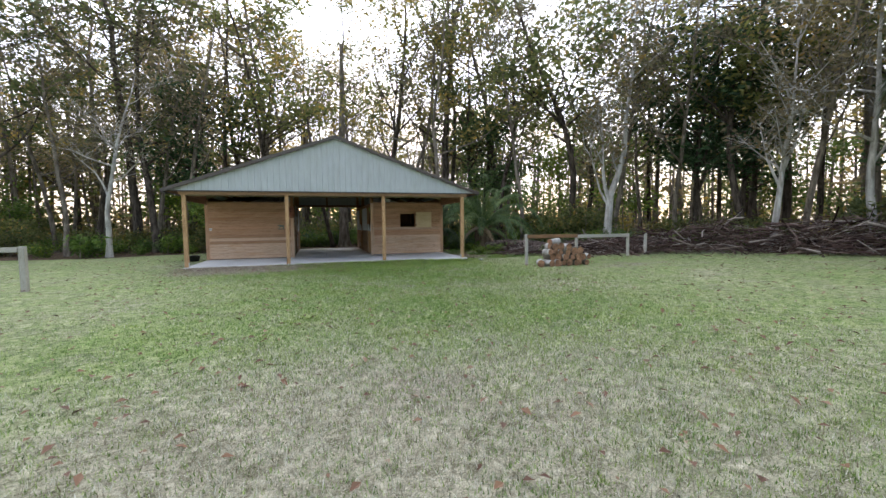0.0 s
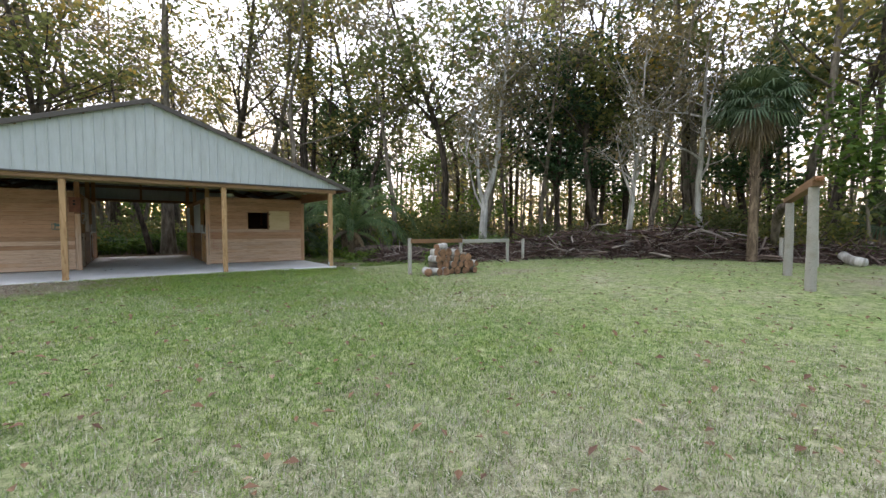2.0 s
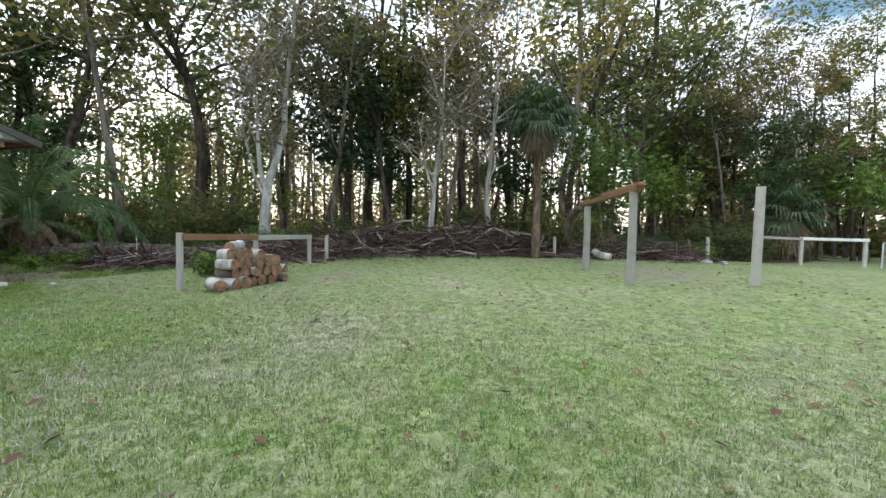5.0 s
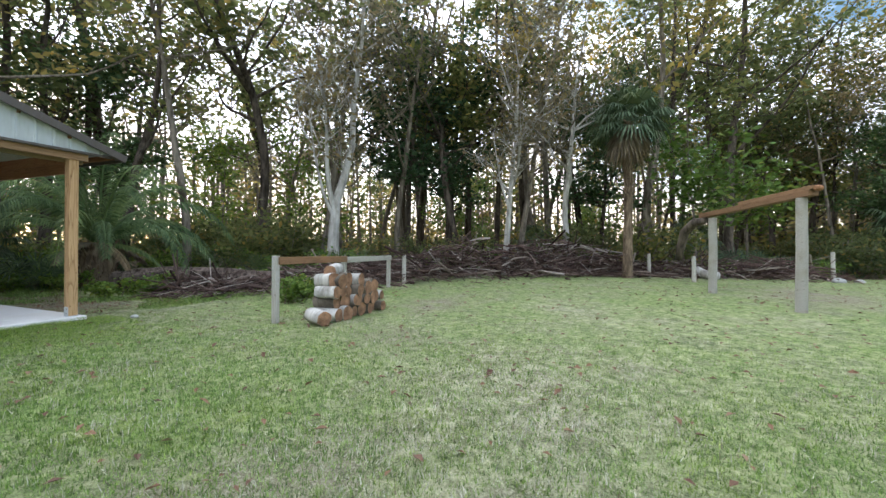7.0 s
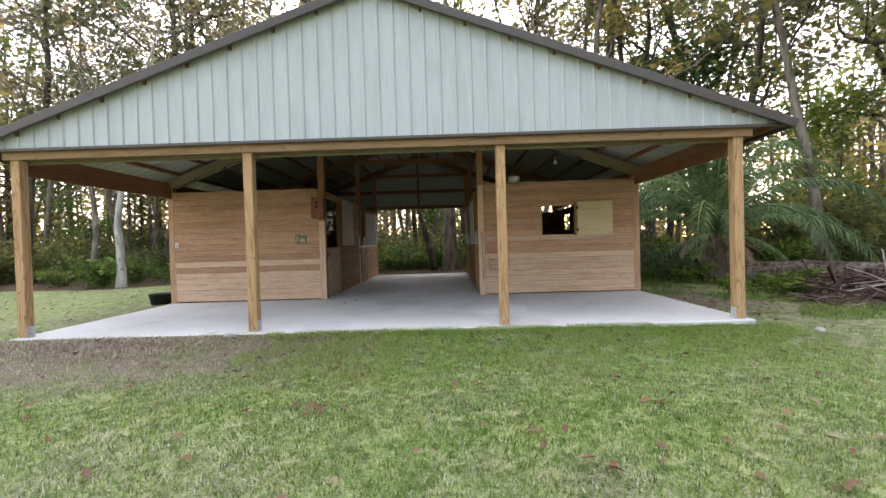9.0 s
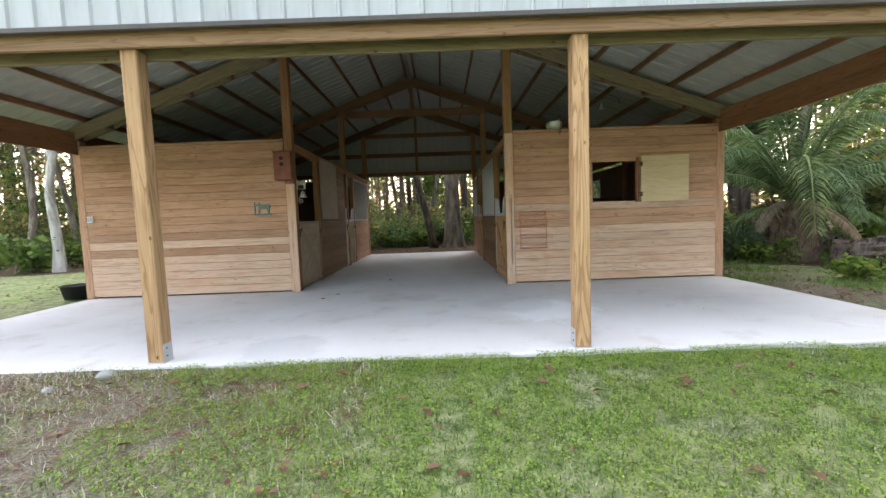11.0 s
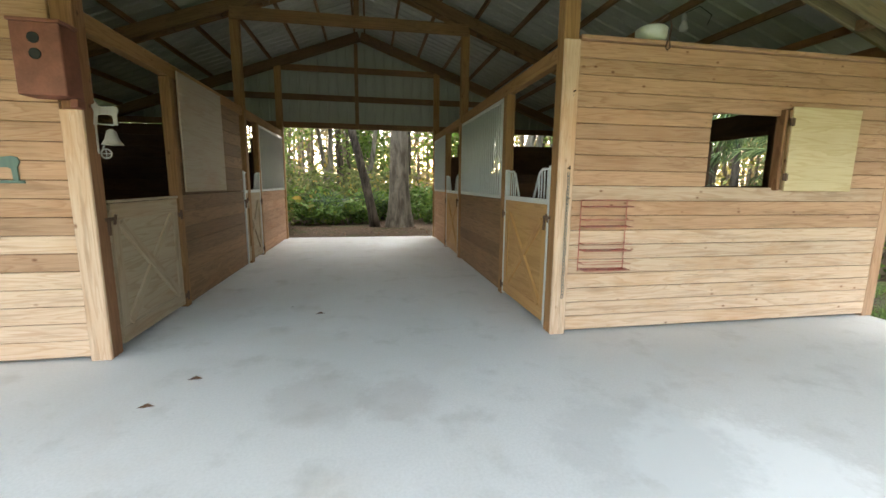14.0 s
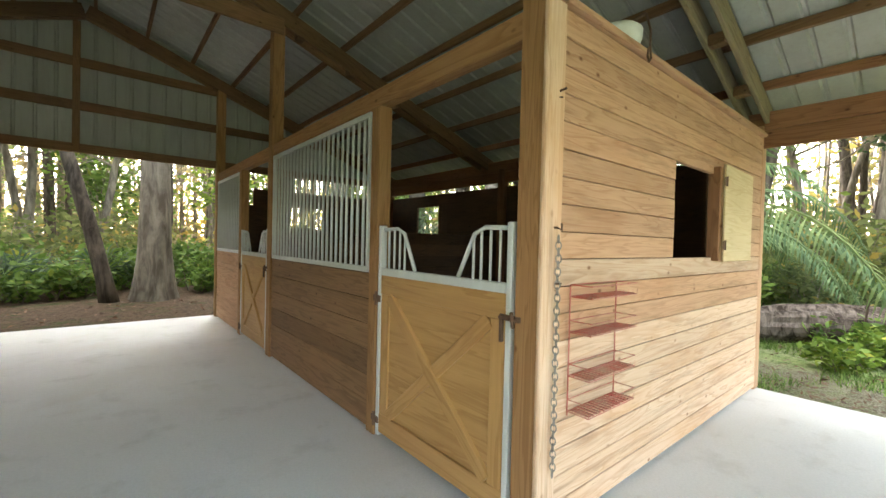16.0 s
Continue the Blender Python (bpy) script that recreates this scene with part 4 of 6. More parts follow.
def chain():
    root = thing("hanging_chain", (2.385, YW - 0.05, 0.36), "rusty galvanised chain hanging from a hook", "chain")
    link = Shape()
    pts = [(0.013 * math.cos(a), 0, 0.021 * math.sin(a)) for a in (2 * math.pi * k / 10 for k in range(11))]
    link.tube(pts, 0.0036, 4)
    me = link.mesh("link", CHAIN)
    for k in range(37):
        part("link", me, None, root, "", pose(2.385 + 0.002 * math.sin(k), YW - 0.05, 0.38 + 0.031 * k, 0, 0, 90 * (k % 2) + 20))
    part("hook", Shape().tube([(0, 0.03, 0), (0, -0.01, 0), (0, -0.035, -0.01), (0, -0.035, 0.02)], 0.006, 6), METAL_RUST, root, "rusty hook", pose(2.385, YW - 0.03, 1.55))


chain()
for z in (2.2, 1.28):
    nail = new("nail", Shape().tube([(0, 0.03, 0), (0, -0.03, 0.005)], 0.006, 6).lathe([(0.0, -0.03), (0.012, -0.03)], 8).mesh("nail", METAL_RUST))
    nail.matrix_basis = pose(2.40, YW - 0.03, z)
    tagged(nail, "rusty nail in the corner board", "nail", "nails in the corner board")


def horse_outline(s=1.0):
    """A plain standing horse as a plan of points."""
    return [(x * s, z * s) for x, z in ((0.0, 0.0), (0.035, 0.0), (0.045, 0.09), (0.07, 0.10), (0.15, 0.10), (0.175, 0.09), (0.18, 0.0), (0.215, 0.0), (0.215, 0.10), (0.235, 0.14), (0.225, 0.175), (0.19, 0.185), (0.10, 0.175), (0.06, 0.185), (0.035, 0.225), (0.02, 0.20), (-0.03, 0.185), (-0.03, 0.165), (0.005, 0.165), (0.015, 0.12))]


def flat_cut(outline, thick):
    s = Shape()
    n = len(outline)
    s.v = [(x, 0, z) for x, z in outline] + [(x, -thick, z) for x, z in outline]
    s.f = [tuple(range(n)), tuple(range(2 * n - 1, n - 1, -1))] + [(k, k + n, (k + 1) % n + n, (k + 1) % n) for k in range(n)]
    return s


plaque = thing("horse_plaque", (-2.06, YW - 0.004, 1.38), "small green metal plaque of a standing horse", "plaque")
part("silhouette", flat_cut(horse_outline(0.95), 0.01), VERDIGRIS, plaque, "", pose(-2.04, YW - 0.005, 1.39))
part("base_strip", Shape().box(-0.05, 0.25, -0.012, 0, 0, 0.022, 0.003), VERDIGRIS, plaque, "", pose(-2.05, YW - 0.004, 1.372))
part("side_strip", Shape().box(0, 0.02, -0.012, 0, 0.022, 0.23, 0.003), VERDIGRIS, plaque, "", pose(-2.10, YW - 0.004, 1.372))

bell = thing("dinner_bell", (XB + 0.01, YW + 0.10, 1.55), "small tin bell under a running horse on a bracket", "bell")
part("bracket", Shape().tube([(0, 0, 0.05), (0, 0, 0.27), (0.12, 0, 0.26)], 0.007, 6).tube([(0.02, 0, 0.06), (0.09, 0, 0.22)], 0.005, 6), TIN, bell)
part("horse_silhouette", flat_cut([(x - 0.04, z) for x, z in horse_outline(0.75)], 0.008), TIN, bell, "", place_of(bell) @ pose(0.03, 0, 0.26))
part("bell_cup", Shape().lathe([(0.012, 0.23), (0.03, 0.215), (0.045, 0.16), (0.07, 0.115), (0.064, 0.115), (0.04, 0.16), (0.01, 0.21)], 14, (0.1, 0, 0)), TIN, bell, smooth=True)
part("wheel", Shape().tube([(0.05 + 0.035 * math.cos(a), 0, 0.05 + 0.035 * math.sin(a)) for a in (2 * math.pi * k / 14 for k in range(15))], 0.006, 5).tube([(0.015, 0, 0.05), (0.085, 0, 0.05)], 0.004, 4).tube([(0.05, 0, 0.015), (0.05, 0, 0.085)], 0.004, 4), TIN, bell)

box = thing("nest_box", (-1.50, YW - 0.10, 1.96), "red-brown wooden box with two round holes", "nest box")
s = Shape().box(-0.145, 0.145, -0.09, 0.085, 0, 0.46, 0.006)
part("body", s, REDBOX, box)
# flat black discs stand for the shade inside the two holes
for z in (0.26, 0.36):
    part("hole", Shape().lathe([(0.0, 0.0), (0.035, 0.0), (0.036, -0.003)], 16), BLACK, box, "black disc for the shade in a round hole", place_of(box) @ pose(-0.01, -0.097, z, 90, 0, 0))
part("lid", Shape().box(-0.155, 0.155, -0.10, 0.085, 0.461, 0.482, 0.004), REDBOX, box)
part("back_board", Shape().box(0.10, 0.148, 0.0, 0.085, -0.06, -0.002, 0.004), REDBOX, box)

outlet = thing("outlet_plate", (-4.96, YW - 0.004, 1.35), "small white outlet cover on the boards", "outlet")
part("plate", Shape().box(-0.055, 0.055, -0.03, 0, 0, 0.11, 0.006), WHITE, outlet)
for x in (-0.022, 0.022):
    part("cover", Shape().box(x - 0.017, x + 0.017, -0.036, -0.031, 0.02, 0.09, 0.002), plain("grey_plastic", (0.4, 0.4, 0.4)) if x < 0 else bpy.data.materials["grey_plastic"], outlet)

flood = thing("flood_lamp", (3.2, YW + 0.12, WALL_H + 0.04), "white bowl-shaped flood lamp lying on the wall top", "lamp")
part("bowl", Shape().lathe([(0.04, 0.0), (0.10, 0.01), (0.135, 0.07), (0.14, 0.13), (0.12, 0.15), (0.02, 0.17)], 16), WHITE, flood, smooth=True)
part("cage", Shape().tube([(0.06, -0.14, 0.22), (0.08, -0.16, 0.12), (0.06, -0.17, 0.02), (0.075, -0.17, -0.06), (0.05, -0.17, -0.085), (0.03, -0.17, -0.06), (0.05, -0.165, 0.0)], 0.007, 6).tube([(0.06, -0.14, 0.22), (0.0, 0.0, 0.16)], 0.01, 6), METAL_RUST, flood, "dark wire hook")
lampb = thing("hanging_bulb", (4.55, 22.8, roof_z(4.55) - 0.13), "bare white bulb hung below a purlin on a cable", "lamp")
part("socket", Shape().lathe([(0.02, 0.0), (0.03, -0.03), (0.03, -0.08), (0.0, -0.08)], 10), METAL_GALV, lampb, smooth=True)
part("bulb", Shape().lathe([(0.018, -0.08), (0.035, -0.11), (0.055, -0.17), (0.045, -0.20), (0.0, -0.21)], 12), WHITE, lampb, smooth=True)
part("cable", Shape().tube([(0, 0, 0), (0.12, -0.1, 0.06), (0.3, -0.1, -0.03), (0.42, 0.1, -0.06)], 0.005, 5), BLACK, lampb)
cl = thing("ceiling_lamp", (0.48, YW + 0.36, roof_z(0.48) - 0.35), "dull round ceiling lamp below the ridge", "lamp")
part("mount", Shape().lathe([(0.06, 0.0), (0.06, -0.06), (0.03, -0.08)], 12).box(-0.03, 0.03, -0.3, 0.02, 0.0, 0.2, 0.004), METAL_GALV, cl)
part("globe", Shape().ball((0, 0, -0.17), 0.10, 14, 8), WHITE, cl, smooth=True)
tub = thing("feed_tub", (-5.85, 22.0, -0.06), "black rubber tub beside the wall", "tub")
part("body", Shape().lathe([(0.0, 0.0), (0.22, 0.0), (0.27, 0.24), (0.29, 0.25), (0.25, 0.25), (0.20, 0.05), (0.0, 0.05)], 20), BLACK, tub, smooth=True)

# ---------------------------------------------------------------- trees and plants


def grow(rnd, shape, start, way, length, r0, depth, tips, wob=0.16, n=7, up=0.05, kids=(4, 3, 3), low=0.3):
    """A limb with its branches; collects twig ends in tips."""
    steps = max(2 if depth > 1 else 3, int(length / (0.9 if depth == 0 else 0.7 if depth == 1 else 1.0)))
    p, d = Vector(start), Vector(way).normalized()
    pts, rad = [p.copy()], [r0]
    for k in range(steps):
        w = wob * (0.35 if depth == 0 else 1.0)
        d = (d + Vector((rnd.gauss(0, w), rnd.gauss(0, w), rnd.gauss(0, w * 0.6) + up))).normalized()
        p = p + d * (length / steps)
        pts.append(p.copy())
        rad.append(max(0.006, r0 * (1 - 0.86 * (k + 1) / steps)))
    if depth == 0:
        rad[0] *= 1.35
    shape.tube(pts, rad, max(3, n - 2 * depth), caps=False)
    if depth >= 2 or (depth == 1 and kids[1] == 0):
        tips.extend((q, d) for q in pts[1:])
    if depth >= 3 or kids[depth] == 0:
        return
    cnt = kids[depth]
    for j in range(cnt):
        f = rnd.uniform(low if depth == 0 else 0.3, 0.98)
        k = min(steps - 1, int(f * steps))
        ang = rnd.uniform(0, 2 * math.pi)
        side = Vector((math.cos(ang), math.sin(ang), rnd.uniform(0.1, 0.8)))
        nd = (d * 0.45 + side).normalized() if depth else side.normalized()
        grow(rnd, shape, pts[k], nd, length * rnd.uniform(0.24, 0.42) * (1.0 if depth == 0 else 1.25), rad[k] * rnd.uniform(0.4, 0.62), depth + 1, tips, wob * 1.15, n, up, kids, low)


def leaves(rnd, shape, tips, count, size, spread, flat=0.5):
    """Small folded leaves scattered about the twig ends."""
    for _ in range(count):
        q, d = tips[rnd.randrange(len(tips))]
        c = q + Vector((rnd.gauss(0, spread), rnd.gauss(0, spread), rnd.gauss(0, spread * 0.7)))
        a = Vector((rnd.gauss(0, 1), rnd.gauss(0, 1), rnd.gauss(0, flat))).normalized()
        b = a.cross(Vector((rnd.gauss(0, 1), rnd.gauss(0, 1), rnd.gauss(0, 1)))).normalized()
        s = size * rnd.uniform(0.6, 1.4)
        a, b = a * s, b * s * 0.5
        o = len(shape.v)
        shape.v += [tuple(c - a), tuple(c + b), tuple(c + a), tuple(c - b)]
        shape.f.append((o, o + 1, o + 2, o + 3))


TREES = {}


def tree_model(kind, seed, tall, r, kids, count, size, spread, barkm, leafm, label, start=0.0, lean=(0, 0), wob=0.16, up=0.05):
    rnd = random.Random(seed)
    s, tips = Shape(), []
    grow(rnd, s, (0, 0, -0.15), (lean[0], lean[1], 1), tall, r, 0, tips, wob, kids=kids, up=up)
    root = thing("tree", (0, -400 - 20 * len(TREES), -60), label, "tree", "trees of the wood")
    part("trunk", s, barkm, root, "", smooth=True)
    if count:
        lv = Shape()
        leaves(rnd, lv, [t for t in tips if t[0].z > start * tall], count, size, spread)
        part("crown", lv, leafm, root)
    TREES.setdefault(kind, []).append(root)
    return root


def plant(models, x, y, turn, scale=1.0, label="", dz=0.0):
    ob = copy_thing(models, pose(x, y, height(x, y) + dz, 0, 0, turn) @ Matrix.Diagonal((scale, scale, scale, 1)))
    if label:
        ob["label"] = label
    return ob


for k in range(3):
    tree_model("oak", 11 + k, 17 + 2 * k, 0.22, (11, 5, 2), 3000, 0.17, 0.36, BARK_DARK, LEAF_OAK, "tall dark oak with a loose green crown", 0.2)
for k in range(2):
    tree_model("yellow", 21 + k, 19 + 2 * k, 0.20, (10, 5, 2), 2500, 0.16, 0.36, BARK_GREY, LEAF_YELLOW, "tall tree with thin turning yellow leaves", 0.3)
for k in range(3):
    tree_model("bare", 31 + k, 16 + 2 * k, 0.17, (11, 6, 2), 1800, 0.13, 0.3, BARK_GREY, LEAF_GREY, "slender half-bare tree with grey twigs", 0.25)
for k in range(2):
    tree_model("pole", 41 + k, 22, 0.17, (8, 4, 2), 1500, 0.13, 0.34, BARK_DARK, LEAF_OAK, "straight thin trunk with a high sparse crown", 0.55, wob=0.10)
for k in range(2):
    tree_model("tall", 91 + k, 25, 0.36, (10, 6, 2), 2600, 0.15, 0.36, BARK_DARK, LEAF_OAK if k else LEAF_GREY, "tall thick-trunked tree with a high open crown", 0.4, wob=0.12)
tree_model("evergreen", 95, 12, 0.2, (22, 6, 0), 4200, 0.16, 0.4, BARK_DARK, LEAF_DARK, "dense dark evergreen tree leafy to the ground", 0.1)
for k in range(2):
    tree_model("sapling", 51 + k, 7.5, 0.06, (10, 5, 0), 1500, 0.13, 0.45, BARK_GREY, LEAF_BRIGHT, "young understorey tree with light green leaves", 0.15)
tree_model("slim", 62, 11, 0.17, (9, 7, 3), 1600, 0.08, 0.4, BARK_WHITE, LEAF_GREY, "slender pale-barked tree with bare twigs", 0.35, wob=0.2)


def shrub_model(seed, tall, count, size, leafm, label):
    rnd = random.Random(seed)
    s, tips = Shape(), []
    for _ in range(7):
        a = rnd.uniform(0, 6.28)
        grow(rnd, s, (rnd.gauss(0, 0.12), rnd.gauss(0, 0.12), -0.05), (0.5 * math.cos(a), 0.5 * math.sin(a), 1), tall * rnd.uniform(0.6, 1.0), 0.022, 1, tips, 0.25, 5, kids=(0, 4, 0, 0))
    root = thing("shrub", (0, -400 - 20 * len(TREES), -80), label, "shrub", "shrubs under the trees")
    part("stem", s, BARK_GREY, root)
    lv = Shape()
    leaves(rnd, lv, tips, count, size, tall * 0.14)
    part("foliage", lv, leafm, root)
    TREES.setdefault("shrub", []).append(root)


shrub_model(71, 1.5, 950, 0.075, LEAF_OAK, "dark green shrub at the wood's edge")
shrub_model(72, 1.1, 850, 0.075, LEAF_BRIGHT, "light green shrub at the wood's edge")
shrub_model(73, 2.2, 1050, 0.09, LEAF_OAK, "tall dark green shrub under the trees")
shrub_model(74, 0.7, 700, 0.065, LEAF_BRIGHT, "low fresh green fern clump")


def fan_leaf(shape, base, way, stalk, size, rnd, blades=13, droop=0.25):
    """A fan-shaped palm leaf: a stalk and a spread of narrow blades."""
    base, way = Vector(base), Vector(way).normalized()
    hub = base + way * stalk
    side = way.cross(Vector((0, 0, 1)))
    side = side.normalized() if side.length > 1e-3 else Vector((1, 0, 0))
    nrm = side.cross(way).normalized()
    shape.tube([base, (base + hub) / 2 + nrm * 0.02, hub], [0.012, 0.010, 0.008], 3, False)
    for k in range(blades):
        a = radians(-115 + 230 * k / (blades - 1))
        d = (way * math.cos(a) + side * math.sin(a)).normalized()
        w = d.cross(nrm) * size * 0.036
        L = size * (0.75 + 0.25 * math.cos(a)) * rnd.uniform(0.9, 1.08)
        m1 = hub + d * L * 0.55 + nrm * 0.02
        tip = hub + d * L - Vector((0, 0, 1)) * L * droop * rnd.uniform(0.6, 1.4)
        o = len(shape.v)
        shape.v += [tuple(hub), tuple(m1 + w), tuple(tip), tuple(m1 - w)]
        shape.f.append((o, o + 1, o + 2, o + 3))


def palmetto_model(seed, n=11, size=0.55, tall=0.6):
    rnd = random.Random(seed)
    s = Shape()
    for k in range(n):
        a = 2 * math.pi * k / n + rnd.uniform(-0.3, 0.3)
        e = rnd.uniform(0.3, 1.3)
        fan_leaf(s, (0.05 * math.cos(a), 0.05 * math.sin(a), -0.05), (math.cos(a) * math.cos(e), math.sin(a) * math.cos(e), math.sin(e)), tall * rnd.uniform(0.7, 1.3), size, rnd)
    root = thing("palmetto", (0, -400 - 20 * len(TREES), -100), "low green palmetto with fan leaves", "palmetto", "palmettos under the trees")
    part("frond_crown", s, LEAF_FAN, root)
    TREES.setdefault("palmetto", []).append(root)


for k in range(2):
    palmetto_model(81 + k)


def blocked(x, y):
    return (-6.5 < x < 7.6 and y < 31.5) or (-4 < x < 4.5 and y < 39)


rnd = random.Random(5)
FIXED = [
    # kind, index, x, y, turn, scale
    ("slim", 0, 21.0, 10.9, 220, 1.0),
    ("slim", 0, -11.4, 27.6, 20, 0.95), ("oak", 2, -10.2, 31.0, 10, 1.05), ("oak", 0, 26.0, 17.5, 50, 1.1),
    ("pole", 0, 2.6, 39.5, 0, 1.15), ("oak", 1, -4.6, 34.0, 200, 1.0), ("bare", 2, 6.6, 34.0, 90, 1.1),
    ("oak", 0, 12.2, 33.5, 120, 1.05), ("bare", 0, 16.5, 35.0, 260, 1.1), ("bare", 1, 17.2, 21.5, 300, 1.0),
    ("oak", 1, 21.0, 16.2, 330, 0.95), ("yellow", 0, 23.5, 12.0, 15, 1.0), ("yellow", 1, 23.0, 7.5, 90, 1.0),
    ("tall", 0, -12.2, 34.0, 30, 0.9), ("pole", 1, -7.0, 36.0, 80, 1.1), ("tall", 1, 5.4, 35.0, 140, 0.85), ("tall", 0, 9.8, 33.0, 210, 1.0), ("pole", 0, 10.9, 34.2, 60, 1.2),
    ("tall", 1, 15.5, 34.0, 10, 0.9), ("pole", 1, 24.3, 26.0, 200, 1.1), ("tall", 0, 28.9, 22.0, 100, 0.95), ("tall", 1, 31.1, 23.0, 250, 0.9), ("tall", 0, 27.1, 14.0, 320, 0.9),
    ("evergreen", 0, 20.8, 19.0, 0, 1.0), ("evergreen", 0, 22.2, 17.2, 130, 0.8), ("evergreen", 0, 23.4, 9.6, 60, 0.7), ("evergreen", 0, 13.4, 30.5, 200, 0.8), ("evergreen", 0, -8.6, 33.2, 90, 0.9),
    ("evergreen", 0, 27.8, -3.2, 20, 0.6), ("evergreen", 0, 30.5, -11.0, 220, 0.7),
    ("oak", 2, 30.0, 3.0, 10, 0.8), ("oak", 0, 31.0, -5.5, 80, 0.6), ("yellow", 0, 34.0, -9.0, 10, 0.62), ("oak", 1, 29.5, -10.5, 130, 0.55), ("bare", 1, 28.5, -1.5, 60, 0.65), ("sapling", 0, 27.0, -7.0, 0, 1.1), ("sapling", 1, 28.0, -12.5, 0, 1.2), ("pole", 1, 27.0, 6.0, 70, 1.0),
]
placed = []
for kind, k, x, y, turn, sc in FIXED:
    plant(TREES[kind][k], x, y, turn, sc)
    placed.append((x, y))
EAST = random.Random(77)
for k in range(40):
    # the tree line closing the lawn to the south-east
    x, y = EAST.uniform(25.5, 42), EAST.uniform(-20, 6)
    if x < 27.5 and -9 < y < 0:
        x += 3
    kind = EAST.choice(["oak", "oak", "yellow", "bare", "pole"])
    plant(EAST.choice(TREES[kind]), x, y, EAST.uniform(0, 360), EAST.uniform(0.6, 0.78) * (1.15 if y > -2 else 0.84))
    placed.append((x, y))
kinds = ["oak", "oak", "yellow", "yellow", "bare", "bare", "bare", "pole", "sapling", "sapling"]
tries = 0
while len(placed) < 178 and tries < 6000:
    tries += 1
    x, y = rnd.uniform(-38, 48), rnd.uniform(-10, 58)
    into = y - wood_edge(x)
    if into < 1.2 or into > 34 or x < 6 - 1.2 * (y - 10) or blocked(x, y) or (x > 24 and y < -2 and into < 12):
        continue
    if rnd.random() < max(0.0, (into - 8) / 40):
        continue
    if any((x - a) ** 2 + (y - b) ** 2 < 2.2 for a, b in placed):
        continue
    kind = rnd.choice(kinds)
    if kind == "sapling" and 6 < x < 15 and y < 32:
        continue
    plant(rnd.choice(TREES[kind]), x, y, rnd.uniform(0, 360), rnd.uniform(0.8, 1.15))
    placed.append((x, y))
BACK = random.Random(44)
for k in range(9):
    x, y = BACK.uniform(-9, 9), BACK.uniform(37, 47)
    plant(BACK.choice(TREES[BACK.choice(["bare", "palmetto", "palmetto", "shrub"])]), x, y, BACK.uniform(0, 360), BACK.uniform(0.8, 1.3))
# weeds and ferns beside the barn, behind it and round the fallen log
for x, y, k, sc in ((8.2, 21.0, 3, 0.8), (9.0, 20.6, 3, 0.9), (9.8, 21.3, 3, 1.0), (10.9, 20.6, 3, 0.9), (11.4, 19.7, 3, 1.0), (7.9, 24.6, 3, 1.0), (9.6, 25.6, 1, 1.0),
                    (11.2, 23.6, 1, 1.1), (12.8, 22.2, 1, 1.2), (14.0, 20.6, 3, 1.3), (-0.6, 33.2, 3, 1.3), (0.2, 33.8, 3, 1.5), (-1.4, 33.6, 1, 1.2), (-2.4, 32.8, 3, 1.4),
                    (2.9, 33.4, 3, 1.3), (3.6, 34.2, 1, 1.3), (0.9, 35.2, 1, 1.4), (-0.9, 35.6, 1, 1.5), (2.2, 36.0, 1, 1.6), (-2.8, 36.2, 1, 1.7), (9.6, 16.4, 1, 0.7), (10.4, 16.6, 3, 0.9)):
    plant(TREES["shrub"][k], x, y, 37 * x, sc)
count = 0
tries = 0
while count < 230 and tries < 6000:
    tries += 1
    x, y = rnd.uniform(-30, 40), rnd.uniform(-8, 45)
    into = y - wood_edge(x)
    if into < 0.6 or into > 11 or (-6.5 < x < 7.6 and y < 30) or (abs(x - 0.5) < 2.5 and y < 33.5):
        continue
    kind = rnd.choice(["shrub", "shrub", "palmetto"])
    plant(rnd.choice(TREES[kind]), x, y, rnd.uniform(0, 360), rnd.uniform(0.8, 1.4))
    count += 1


def forked_tree(x, y, paths, seed, label, count=1500):
    """A pale tree whose stem forks low: each path is a stem with its own branches."""
    rd = random.Random(seed)
    root = thing("tree", (x, y, height(x, y)), label, "tree", "pale trees at the wood's edge")
    s, tips = Shape(), []
    for pts, r0, r1, twigs in paths:
        n = len(pts)
        s.tube(pts, [r0 + (r1 - r0) * k / (n - 1) for k in range(n)], 10, False)
        for _ in range(twigs):
            k = rd.uniform(n * 0.35, n - 1.01)
            q = Vector(pts[int(k)]).lerp(Vector(pts[int(k) + 1]), k % 1)
            a = rd.uniform(0, 6.28)
            grow(rd, s, q, (math.cos(a), math.sin(a), rd.uniform(0.5, 1.6)), rd.uniform(1.2, 3.4), rd.uniform(0.02, 0.05), 1, tips, 0.2, kids=(0, 5, 3, 0))
    part("trunk", s, BARK_WHITE, root, "", smooth=True)
    lv = Shape()
    leaves(rd, lv, [t for t in tips if t[0].z > 4.0], count, 0.11, 0.4)
    part("crown", lv, LEAF_GREY, root)


